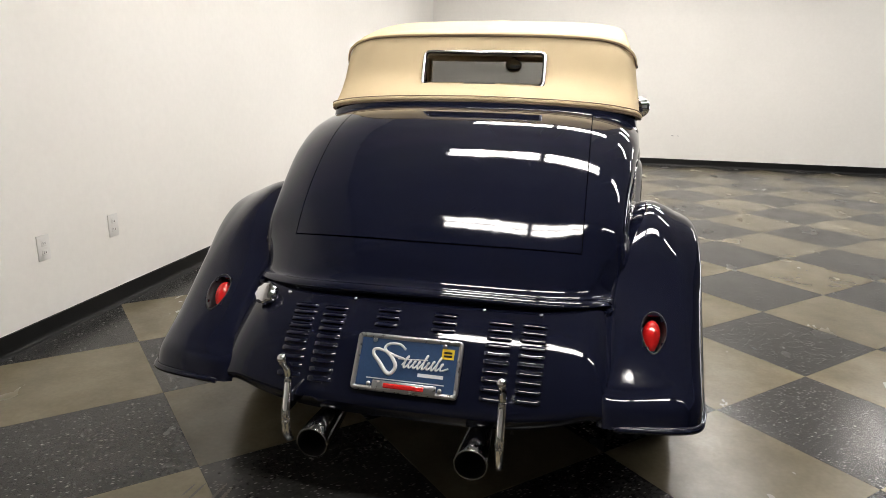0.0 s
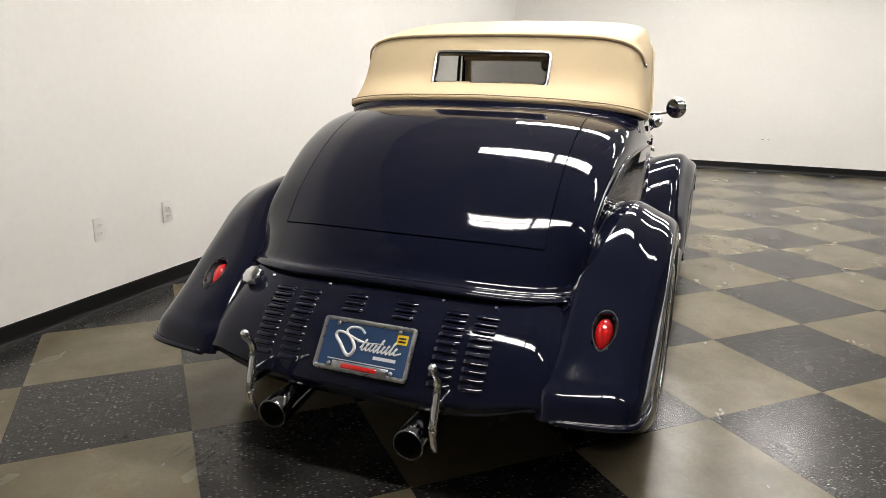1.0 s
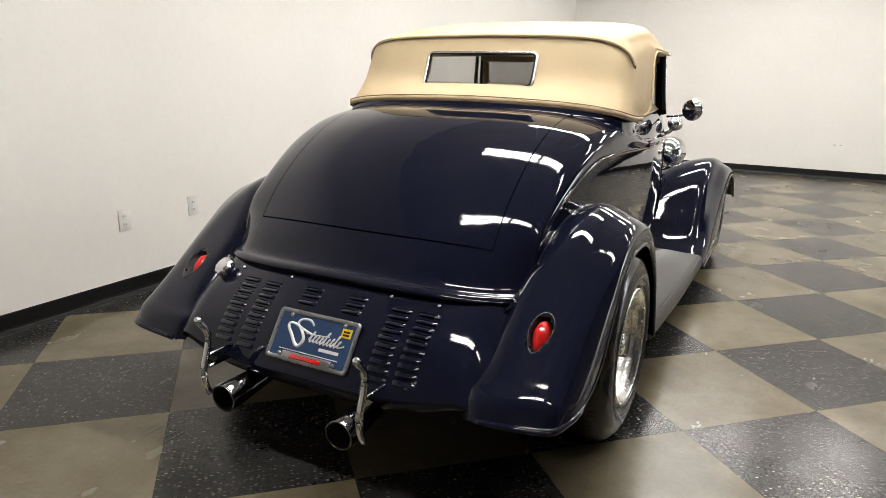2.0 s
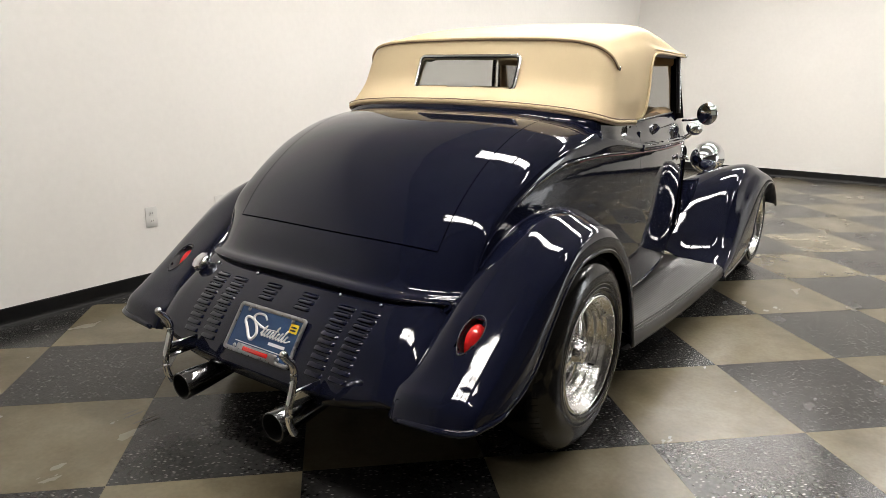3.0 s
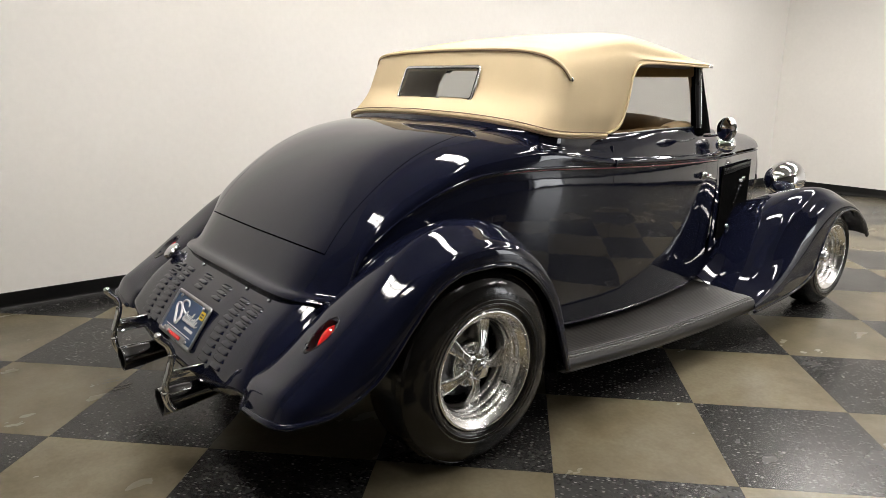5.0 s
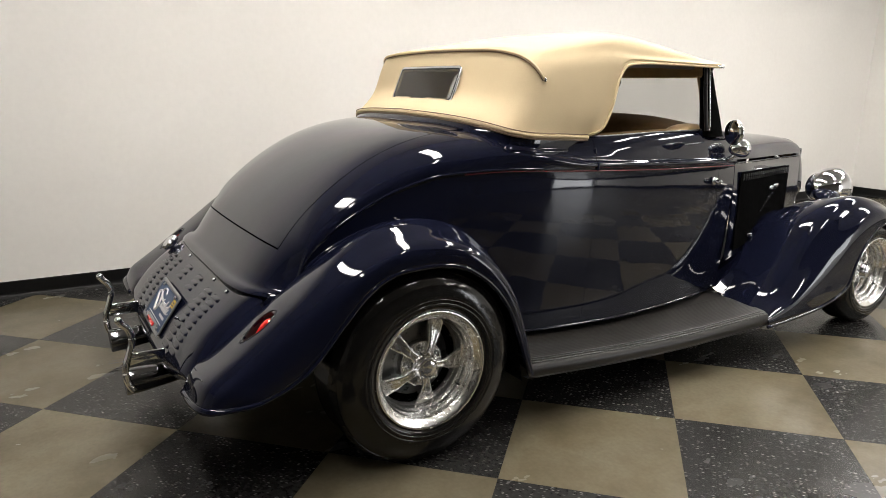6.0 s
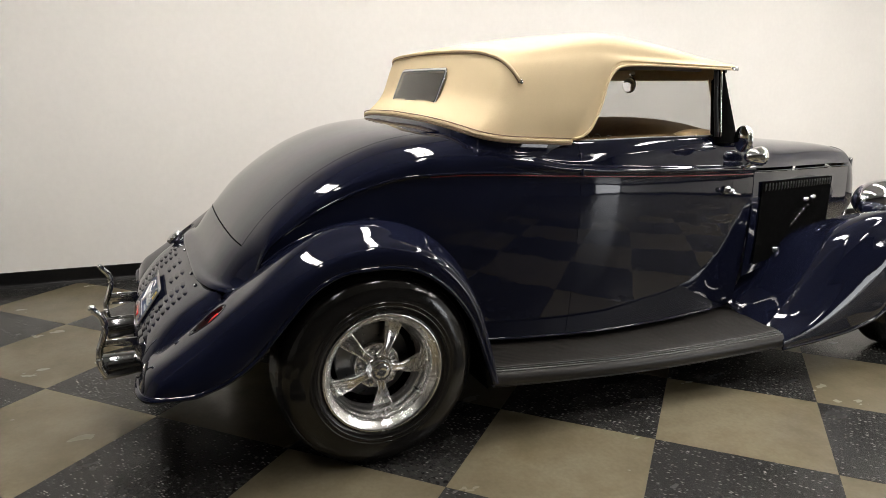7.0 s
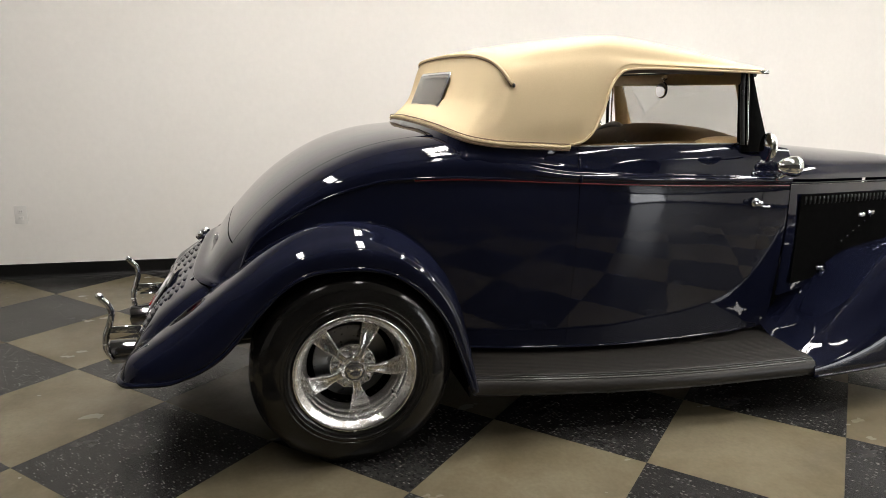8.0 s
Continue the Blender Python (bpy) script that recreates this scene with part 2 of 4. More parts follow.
def tube(points, r, n=60, sides=10, taper=None, closed=False):
    """A round rod along a smooth curve."""
    p = spline(points, n)
    rows = []
    for i, c in enumerate(p):
        d = Vector(p[min(i + 1, n - 1)] - p[max(i - 1, 0)]).normalized()
        side = d.cross(Vector((0, 0, 1)))
        if side.length < 1e-3:
            side = d.cross(Vector((1, 0, 0)))
        side.normalize()
        up = side.cross(d)
        k = r * (taper(i / (n - 1)) if taper else 1)
        rows.append([Vector(c) + k * (math.cos(a) * side + math.sin(a) * up) for a in np.linspace(0, 2 * math.pi, sides, endpoint=False)])
    me = sheet(rows, closed=True)
    bm = bmesh.new()
    bm.from_mesh(me)
    bmesh.ops.holes_fill(bm, edges=[e for e in bm.edges if e.is_boundary], sides=0)
    bmesh.ops.recalc_face_normals(bm, faces=bm.faces)
    bm.to_mesh(me)
    bm.free()
    return me


def block(x0, x1, y0, y1, z0, z1, bevel=0.0, segments=2):
    bm = bmesh.new()
    bmesh.ops.create_cube(bm, size=1)
    for v in bm.verts:
        v.co = Vector(((x0 + x1) / 2 + v.co.x * (x1 - x0), (y0 + y1) / 2 + v.co.y * (y1 - y0), (z0 + z1) / 2 + v.co.z * (z1 - z0)))
    if bevel:
        bmesh.ops.bevel(bm, geom=list(bm.edges), offset=bevel, segments=segments, affect="EDGES", profile=0.5)
    return bm


def ball(centre, radii, u=24, v=14):
    bm = bmesh.new()
    bmesh.ops.create_uvsphere(bm, u_segments=u, v_segments=v, radius=1)
    for w in bm.verts:
        w.co = Vector([centre[k] + w.co[k] * radii[k] for k in range(3)])
    return bm


def rounded_loop(w, h, r, n=8):
    """Corner-rounded rectangle outline, w wide and h high, about the origin."""
    out = []
    for cx, cy, a0 in ((w / 2 - r, h / 2 - r, 0), (-w / 2 + r, h / 2 - r, 90), (-w / 2 + r, -h / 2 + r, 180), (w / 2 - r, -h / 2 + r, 270)):
        for k in range(n + 1):
            a = radians(a0 + 90 * k / n)
            out.append((cx + r * math.cos(a), cy + r * math.sin(a)))
    return out


def frame_ring(w, h, r, band, depth, place):
    """A raised frame round a rounded rectangle; place(u, v, d) puts it into the world."""
    o, i = rounded_loop(w, h, r), rounded_loop(w - 2 * band, h - 2 * band, max(r - band, 0.002))
    rows = [[place(*p, 0) for p in o], [place(p[0] * 0.999, p[1] * 0.999, depth * 0.7) for p in o],
            [place(p[0] * 0.6 + q[0] * 0.4, p[1] * 0.6 + q[1] * 0.4, depth) for p, q in zip(o, i)],
            [place(*p, depth * 0.7) for p in i], [place(*p, 0) for p in i]]
    return sheet(rows, closed=True)


def flat_fill(loop, place, depth=0.0):
    """A thin plate with the outline loop."""
    bm = bmesh.new()
    top = [bm.verts.new(place(*p, depth)) for p in loop]
    bot = [bm.verts.new(place(*p, 0)) for p in loop]
    bm.faces.new(top)
    bm.faces.new(bot[::-1])
    for k in range(len(loop)):
        bm.faces.new((top[k - 1], top[k], bot[k], bot[k - 1]))
    bmesh.ops.recalc_face_normals(bm, faces=bm.faces)
    return bm


def mirrored(me):
    out = me.copy()
    bm = bmesh.new()
    bm.from_mesh(out)
    for v in bm.verts:
        v.co.x = -v.co.x
    bmesh.ops.reverse_faces(bm, faces=bm.faces)
    bm.to_mesh(out)
    bm.free()
    return out


# ---- the room ----
LEFT, RIGHT, BACK, FAR, HIGH, HANG = -2.02, 7.3, -8.0, 7.95, 4.3, 3.0


def structure(name, bm, mat, label):
    ob = part(name, bm, mat, None, label, smooth=False)
    return tagged(ob, kind="structure")


structure("floor", block(LEFT - 0.95, RIGHT + 0.95, BACK - 0.95, FAR + 0.95, -0.2, -0.004), grout, "dark concrete slab under checkerboard vinyl tiles")
structure("wall_west", block(LEFT - 0.95, LEFT, BACK - 0.95, FAR + 0.95, 0, HIGH), wall_paint, "plain off-white painted showroom wall")
structure("wall_north", block(LEFT, RIGHT, FAR, FAR + 0.95, 0, HIGH), wall_paint, "plain off-white painted showroom wall")
# unseen wall added to close the open side; its dimness is in its colour
structure("wall_east", block(RIGHT, RIGHT + 0.95, BACK - 0.95, FAR + 0.95, 0, HIGH), dim_side_tone, "unseen wall, dark in place of the dim open side")
structure("wall_south", block(LEFT, RIGHT, BACK - 0.95, BACK, 0, HIGH), wall_paint, "off-white painted wall behind the car")
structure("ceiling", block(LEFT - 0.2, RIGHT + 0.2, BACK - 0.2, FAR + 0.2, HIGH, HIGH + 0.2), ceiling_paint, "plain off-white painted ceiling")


def baseboard(x0, x1, y0, y1):
    """A coved rubber skirting: a flat strip that flares into a small toe on the floor."""
    along_y = y1 - y0 > x1 - x0
    prof = [(0.0, 0.10), (0.0025, 0.10), (0.004, 0.098), (0.004, 0.030), (0.006, 0.018), (0.011, 0.008), (0.018, 0.004), (0.020, 0.0), (0.0, 0.0)]
    if along_y:
        rows = [[(x0 + d, y, z) for d, z in prof] for y in (y0, y1)]
    else:
        rows = [[(x, y1 - d, z) for d, z in prof] for x in (x0, x1)]
    return structure("baseboard", sheet(rows, closed=True), base_black, "black coved rubber skirting along the wall")


baseboard(LEFT, LEFT + 0.012, BACK, FAR)
baseboard(LEFT + 0.020, RIGHT, FAR - 0.012, FAR)


def ceiling_lamp(tubes):
    thing = new("ceiling_lamp")
    tagged(thing, "white hanging ceiling light with %s glowing %s" % (("twin", "diffusers") if tubes == 2 else ("one", "diffuser")), "ceiling light", "showroom ceiling lights")
    deep = 0.058 * tubes
    part("housing", block(-0.40, 0.40, -deep, deep, 0.02, 0.05, 0.006), white_plastic, thing)
    for s in (-1, 1):
        part("hanger", block(s * 0.3 - 0.006, s * 0.3 + 0.006, -0.006, 0.006, 0.05, HIGH - HANG), white_plastic, thing, "thin hanging rod")
    for c in ((-0.056, 0.056) if tubes == 2 else (0.0,)):
        part("diffuser", block(-0.385, 0.385, c - 0.040, c + 0.040, 0.0, 0.02, 0.004, 1), lamp_glow, thing, "glowing white diffuser")
    return thing


ROWS = (-1.16, 0.58, 2.32, 4.06, 5.8)
# far twin lamps at x 1.98 and 4.10 are added to brighten the north end
for tubes, spots in ((2, [(x, y) for y in ROWS for x in (-0.09, 0.75)] + [(x, y) for y in ROWS[3:] for x in (1.98, 4.10)]), (1, [(1.98, y) for y in ROWS[:3]])):
    first = ceiling_lamp(tubes)
    first.matrix_basis = pose(*spots[0], HANG)
    for gx, gy in spots[1:]:
        copy_thing(first, pose(gx, gy, HANG))


def socket_plate(y, z):
    thing = new("wall_outlet")
    thing.matrix_basis = pose(LEFT, y, z)
    tagged(thing, "white plastic outlet plate on the wall", "outlet", "wall outlets")
    part("cover", block(0, 0.006, -0.037, 0.037, -0.06, 0.06, 0.002), white_plastic, thing)
    for dz in (-0.022, 0.022):
        part("socket", block(0.006, 0.009, -0.016, 0.016, dz - 0.014, dz + 0.014, 0.002), white_plastic, thing)
        for dy in (-0.006, 0.006):
            part("slot", block(0.009, 0.0095, dy - 0.0012, dy + 0.0012, dz - 0.004, dz + 0.006), black, thing)
    return thing


socket_plate(0.154, 0.435)
socket_plate(0.636, 0.440)
socket_plate(-1.816, 0.434)


def glazed_door(y, wide, high):
    """A bright glazed door in the east wall, with a black frame."""
    door = new("door_1")
    tagged(door, "bright glazed door in a black frame", "door", kind="structure")
    door.matrix_basis = pose(RIGHT, y, 0)
    part("door_pane", block(-0.02, -0.005, -wide / 2, wide / 2, 0.08, high), day_glow, door, "daylit glass", smooth=False)
    for y0, y1, z0, z1 in ((-wide / 2 - 0.06, -wide / 2, 0, high + 0.06), (wide / 2, wide / 2 + 0.06, 0, high + 0.06), (-wide / 2, wide / 2, high, high + 0.06), (-wide / 2, wide / 2, 0, 0.08)):
        part("door_frame", block(-0.05, 0.0, y0, y1, z0, z1, 0.004), base_black, door, smooth=False)


glazed_door(7.19, 1.40, 2.2)

# ---- the car ----
car = new("car")
car.matrix_basis = pose(-0.023, 0, 0)
tagged(car, "glossy navy hot rod cabriolet with a raised tan canvas top", "car")

# side and plan curves of the body; y runs forward from the rear axle
belt_z = hermite([-0.53, -0.45, -0.35, -0.245, -0.13, 0.0, 0.18, 0.385, 0.82, 1.3, 1.78, 2.2, 3.1],
                 [0.590, 0.64, 0.715, 0.80, 0.873, 0.933, 0.976, 0.983, 0.966, 0.946, 0.93, 0.915, 0.885])
deck_slope = hermite([-0.53, -0.505, -0.48, -0.45, -0.40, -0.30, -0.20, -0.10, 0.0, 0.10, 0.20, 0.30, 0.6],
                     [0.30, 0.75, 1.20, 1.38, 1.25, 1.00, 0.76, 0.58, 0.42, 0.28, 0.16, 0.08, 0.03])
deck_y = np.linspace(-0.53, 0.6, 500)
deck_h = 0.604 + np.concatenate([[0], np.cumsum((deck_slope(deck_y[1:]) + deck_slope(deck_y[:-1])) / 2 * np.diff(deck_y))])


def deck_z(y):
    return np.interp(y, deck_y, deck_h)


half_w = hermite([-0.53, -0.45, -0.35, -0.2, 0.0, 0.3, 0.6, 1.0, 1.4, 1.75, 2.0, 2.5, 3.1],
                 [0.570, 0.588, 0.597, 0.607, 0.630, 0.656, 0.664, 0.656, 0.620, 0.572, 0.52, 0.36, 0.175])
sill_z = hermite([-0.53, -0.42, -0.3, 0.4, 0.9, 1.25, 1.6, 1.8, 2.0], [0.566, 0.60, 0.45, 0.33, 0.29, 0.275, 0.27, 0.27, 0.28])
round_n = hermite([-0.53, -0.42, -0.25, 0.0, 0.3, 0.5, 0.7, 0.9], [2.25, 2.25, 2.4, 2.65, 3.1, 3.9, 4.5, 4.6])
LID = 0.470
GAP = 0.0034


def deck(x, y):
    """Height of the rear deck over (x, y)."""
    w, zb = half_w(y), belt_z(y)
    n = round_n(y)
    k = min(abs(x) / w, 1.0) ** n
    bead = 0.0080 * math.exp(-((y + 0.522) / 0.020) ** 2) - 0.0060 * math.exp(-((y + 0.476) / 0.024) ** 2)
    return zb + (deck_z(y) - zb) * (1 - k) ** (1 / n) + bead


def tail_round(rows):
    """Bends the corners of the tail forward, so that it is round in plan."""
    out = []
    for row in rows:
        new_row = []
        for x, y, z in row:
            f = min(max((-0.28 - y) / 0.22, 0), 1)
            f = f * f * (3 - 2 * f)
            new_row.append((x, y + 0.088 * f * min(abs(x) / 0.572, 1.02) ** 6, z))
        out.append(new_row)
    return out


def side_rows(y, n=18):
    """The flank from the sill up to the belt line, bowed a little, with the moulding at the belt."""
    w, zb, zs = half_w(y), belt_z(y), sill_z(y)
    out = []
    for t in np.linspace(0, 1, n):
        z = zs + (zb - 0.018 - zs) * t
        d = zb - z
        x = w - 0.006 + 0.11 * d * math.exp(-d / 0.17) - 0.040 * (1 - t) ** 2.2 * (1 if y > 0.2 else 0.6)
        out.append((x, y, z))
    return out + [(w - 0.003, y, zb - 0.010), (w, y, zb - 0.004)]


def shoulder(y, n=16, edge=LID + GAP):
    """From the belt to the lid's edge; past the sides of the tail it closes to the deck's edge."""
    w = half_w(y)
    return [(x, y, deck(x, y)) for x in w - (w - edge) * np.linspace(0, 1, n) ** 2.0]


top_z = hermite([0.3, 0.6, 0.9, 1.3, 1.65, 1.8, 2.0], [1.09, 1.085, 1.085, 1.092, 1.092, 1.085, 1.06])


def upper(y, tuck=0.085):
    """Above the belt beside the cabin: the rolled upper edge."""
    w, zb, zt = half_w(y), belt_z(y), top_z(y)
    pts = [(w + 0.0, zb), (w + 0.005, zb + 0.005), (w + 0.0065, zb + 0.013), (w + 0.002, zb + 0.022), (w - 0.008, zb + 0.029), (w - 0.012, zb + 0.044), (w - 0.019, zt - 0.060),
           (w - 0.026, zt - 0.040), (w - 0.033, zt - 0.024), (w - 0.041, zt - 0.010), (w - 0.050, zt - 0.002), (w - 0.058, zt), (w - 0.068, zt - 0.003), (w - tuck, zt - 0.02), (w - tuck, zt - 0.08)]
    return [(x, y, z) for x, z in spline([(a, 0, b) for a, b in pts], 56)[:, (0, 2)]]


def quarter(y):
    """The flank and shoulder, which turn into the door's rolled upper edge towards the door."""
    f = min(max((y - 0.26) / 0.62, 0), 1)
    f = f * f * (3 - 2 * f)
    top_rows = shoulder(y, 56)
    if f > 0:
        top_rows = [(x + (u - x) * f, y, z + (v - z) * f) for (x, _, z), (u, _, v) in zip(top_rows, upper(y))]
    return side_rows(y) + top_rows


def lowered(row, dy, dz):
    return [(x * (1 - 0.004), y + dy, z + dz * (1 - 0.85 * min(abs(x) / 0.57, 1) ** 6)) for x, y, z in row]


def rolled(rows):
    """Rolls the foot of the tail under, down to the pan."""
    r = rows[0]
    return tail_round([lowered(r, 0.022, -0.030), lowered(r, 0.010, -0.024), lowered(r, 0.0, -0.016), lowered(r, -0.0045, -0.009), lowered(r, -0.004, -0.004)] + rows)


ys_tail = np.concatenate([np.linspace(-0.53, -0.36, 36), np.linspace(-0.345, 0.878, 60)])
flank = [quarter(y) for y in ys_tail]
right_flank = sheet(rolled(flank))
thick(part("quarter_panel", right_flank, paint, car), 0.012)
thick(part("quarter_panel", mirrored(right_flank), paint, car), 0.012)


def lid_foot(x):
    return -0.392 - 0.012 * (1 - (x / LID) ** 2)


xs = np.linspace(-LID, LID, 41)
lid_rows = [[(x, y, deck(x, y)) for x in xs for y in [lid_foot(x) + (0.335 - lid_foot(x)) * t]] for t in np.linspace(0, 1, 44)]
thick(part("trunk_lid", sheet(tail_round(lid_rows)), paint, car, "smooth navy trunk lid"), 0.012)
xs2 = np.linspace(-LID - GAP, LID + GAP, 41)
low = [[(x, y, deck(x, y)) for x in xs2 for y in [-0.53 + (lid_foot(min(max(x, -LID), LID)) - GAP + 0.53) * t]] for t in np.linspace(0, 1, 30)]
thick(part("tail_panel", sheet(rolled(low)), paint, car), 0.012)
up = [[(x, y, deck(x, y)) for x in xs2] for y in np.linspace(0.335 + GAP, 0.5, 8)]
thick(part("deck_panel", sheet(up), paint, car), 0.012)
gut = [[(x, y, deck(x, y) - 0.016) for x in np.linspace(-0.5, 0.5, 21)] for y in np.linspace(-0.45, 0.45, 24)]
part("trunk_gutter", sheet(tail_round(gut)), pit_black, car)

def belt_line(s, y):
    x, yy, z = tail_round([[(half_w(y) + 0.001, y, belt_z(y) - 0.003)]])[0][0]
    return s * x, yy, z


for s in (1, -1):
    part("belt_moulding", tube([belt_line(s, y) for y in np.linspace(-0.40, 0.74, 40)], 0.0045, 120, 8, taper=lambda t: min(1.0, 0.3 + 3 * t, 0.2 + 4 * (1 - t))), paint, car, "thin raised body line")

# doors and cowl: flank plus the rolled upper edge
def panel(name, y0, y1, label="", n=24):
    rows = [side_rows(y) + upper(y) for y in np.linspace(y0, y1, n)]
    me = sheet(rows)
    a = thick(part(name, me, paint, car, label), 0.012)
    b = thick(part(name, mirrored(me), paint, car, label), 0.012)
    return a, b


for s in (1, -1):
    part("sill_bead", tube([(s * (side_rows(y, 6)[0][0] + 0.001), y, sill_z(y) + 0.002) for y in np.linspace(0.46, 1.76, 30)], 0.0055, 60, 10), paint, car, "thin rolled edge along the sill")
doors = panel("door", 0.8802, 1.767, "navy door hinged at its rear edge", 32)
panel("cowl_side", 1.7695, 1.93, n=8)

# cowl top and bonnet
hood_z = hermite([1.6, 1.78, 2.0, 2.5, 2.9, 3.05, 3.16], [1.115, 1.10, 1.075, 1.035, 1.005, 0.985, 0.94])


def bonnet(x, y):
    w, zb = half_w(y), belt_z(y)
    k = min(abs(x) / w, 1.0) ** 2.4
    return zb + (hood_z(y) - zb) * (1 - k) ** (1 / 2.4)


def crowned(y0, y1, n):
    rows = []
    for y in np.linspace(y0, y1, n):
        w = half_w(y) - 0.001
        rows.append([(w * math.sin(a), y, bonnet(w * math.sin(a), y)) for a in np.linspace(-math.pi / 2, math.pi / 2, 41)])
    return sheet(rows)


thick(part("cowl", crowned(1.70, 1.93, 10), paint, car), 0.01)
thick(part("hood", crowned(1.935, 3.06, 30), paint, car, "long navy hood"), 0.01)


def hood_side(s):
    rows = []
    for y in np.linspace(1.935, 3.06, 36):
        w, zb = half_w(y) - 0.004, belt_z(y) - 0.006
        lowz = 0.42 + 0.10 * (y - 1.935)
        rows.append([(s * (w + 0.02 * math.sin(math.pi * t) * 0.4), y, lowz + (zb - lowz) * t) for t in np.linspace(0, 1, 12)])
    return sheet(rows)


for s in (1, -1):
    side = thick(part("hood_side", hood_side(s), paint, car), 0.008)
    # black louvred insert
    rows = [[(s * (half_w(y) + 0.006), y, 0.47 + 0.05 * (y - 2) + t * (belt_z(y) - 0.05 - 0.47 - 0.05 * (y - 2))) for t in (0, 0.5, 1)] for y in np.linspace(2.0, 2.82, 20)]
    insert = thick(part("hood_insert", sheet(rows), pit_black, car, "black louvred side insert"), 0.004, (s * 0.9, 2.4, 0.65))
    for y in np.linspace(2.03, 2.79, 24):
        w, zt = half_w(y) + 0.012, belt_z(y) - 0.06
        part("louver", tube([(s * (w - 0.004), y, zt), (s * (w - 0.002), y, zt - 0.008), (s * (w - 0.002), y, zt - 0.022), (s * (w - 0.006), y, zt - 0.032)], 0.006, 8, 6), black, insert)

    for k in range(6):
        y = 2.36 + 0.045 * k
        part("engine_bolt", ball((s * (half_w(y) + 0.014), y, 0.63 + 0.020 * k), (0.0042, 0.0042, 0.0042), 10, 6), chrome, insert)
    for y, z in ((2.50, 0.745), (2.58, 0.75), (2.20, 0.52)):
        part("engine_fitting", block(s * (half_w(y) + 0.014) - 0.008, s * (half_w(y) + 0.014) + 0.008, y - 0.02, y + 0.02, z - 0.01, z + 0.01, 0.004), chrome, insert)

# grille shell
rows = []
for t in np.linspace(0, 1, 12):
    y = 3.065 + 0.13 * t
    g = 1 - 0.35 * t ** 2
    loop = []
    for a in np.linspace(0, 2 * math.pi, 48, endpoint=False):
        c, sn = math.cos(a), math.sin(a)
        x = 0.178 * g * math.copysign(abs(c) ** 0.6, c)
        z = 0.66 + (0.325 if sn > 0 else 0.30) * (1 - 0.15 * t ** 2) * math.copysign(abs(sn) ** 0.7, sn)
        loop.append((x * (1 if z > 0.6 else 0.75), y + 0.12 * (0.98 - z) * t, z))
    rows.append(loop)
part("grille_shell", sheet(rows, closed=True), paint, car)
part("grille", block(-0.12, 0.12, 3.17, 3.19, 0.4, 0.92, 0.01), chrome, car, "chrome grille bars")

# rolled rear pan with louvres
pan_y = hermite([0, 0.25, 0.5, 0.86, 0.94, 1.0], [-0.490, -0.576, -0.652, -0.738, -0.757, -0.735])
pan_zc = hermite([0, 0.25, 0.5, 0.86, 0.94, 1.0], [0.604, 0.547, 0.482, 0.359, 0.322, 0.295])


def pan_at(x, t):
    e = abs(x) / 0.582
    s = min(t, 0.9) * (1 - 0.17 * e ** 4)
    k = max(t - 0.9, 0) / 0.1
    return (x, pan_y(s) + 0.048 * e ** 9 * (1 - t) - 0.012 * k + 0.024 * k * k, pan_zc(s) - 0.010 * e ** 5 * (1 - t) - 0.045 * k * (1 - 0.4 * e ** 4) - 0.045 * max(0.0, (abs(x) - 0.50) / 0.09) ** 2)


rows = [[pan_at(x, t) for x in np.linspace(-0.630, 0.630, 51)] for t in np.linspace(0, 1, 40)]
pan = thick(part("rear_pan", sheet(rows), paint, car, "navy rear pan with rows of louvres"), 0.006)


def louvre_mesh():
    """A pressed louvre: a ramp that rises down the slope to a rounded lip over its slot."""
    rows = []
    for u in np.linspace(-1, 1, 17):
        e = max(0.0, 1 - abs(u) ** 4) ** 0.5
        x = 0.037 * u
        rows.append([(x, 0.0095 * (0.55 + 0.45 * e), -0.001), (x, 0.0045, 0.0022 * e), (x, -0.001, 0.0048 * e), (x, -0.0055 * (0.7 + 0.3 * e), 0.0066 * e),
                     (x, -0.0085 * (0.7 + 0.3 * e), 0.0068 * e), (x, -0.0098 * (0.7 + 0.3 * e), 0.0050 * e), (x, -0.0086 * (0.7 + 0.3 * e), -0.001)])
    return sheet(rows)


louvre = louvre_mesh()


def on_pan(x, t, lift=0.0):
    """A pose on the pan: z out of the sheet, y up the slope."""
    p, q = Vector(pan_at(x, t)), Vector(pan_at(x, t - 0.02))
    a, b = Vector(pan_at(x + 0.01, t)), Vector(pan_at(x - 0.01, t))
    yv = (q - p).normalized()
    xv = (a - b).normalized()
    zv = xv.cross(yv).normalized()
    xv = yv.cross(zv)
    m = Matrix((xv, yv, zv)).transposed().to_4x4()
    return Matrix.Translation(p + zv * lift) @ m


def set_part(ob, m):
    ob.matrix_basis = m
    return ob


for cx, t0, t1, n in ((-0.355, 0.225, 0.80, 10), (-0.257, 0.225, 0.80, 10), (-0.088, 0.20, 0.33, 3), (0.088, 0.20, 0.33, 3), (0.257, 0.225, 0.80, 10), (0.355, 0.225, 0.80, 10)):
    for t in np.linspace(t0, t1, n):
        set_part(part("louvre", louvre, paint, pan), on_pan(cx, t))
for bx in (-0.43, -0.205, 0.20, 0.37):
    set_part(part("bolt", ball((0, 0, 0), (0.007, 0.007, 0.005), 12, 8), chrome, pan, "small chrome bolt"), on_pan(bx, 0.125, 0.002))


# fenders
def fender(profiles, n=60, m=28):
    """A skin over section curves; profiles are guide lines of equal length from the inside to the lip."""
    guides = [spline(p, n) for p in profiles]
    return sheet([spline([g[i] for g in guides], m) for i in range(n)])


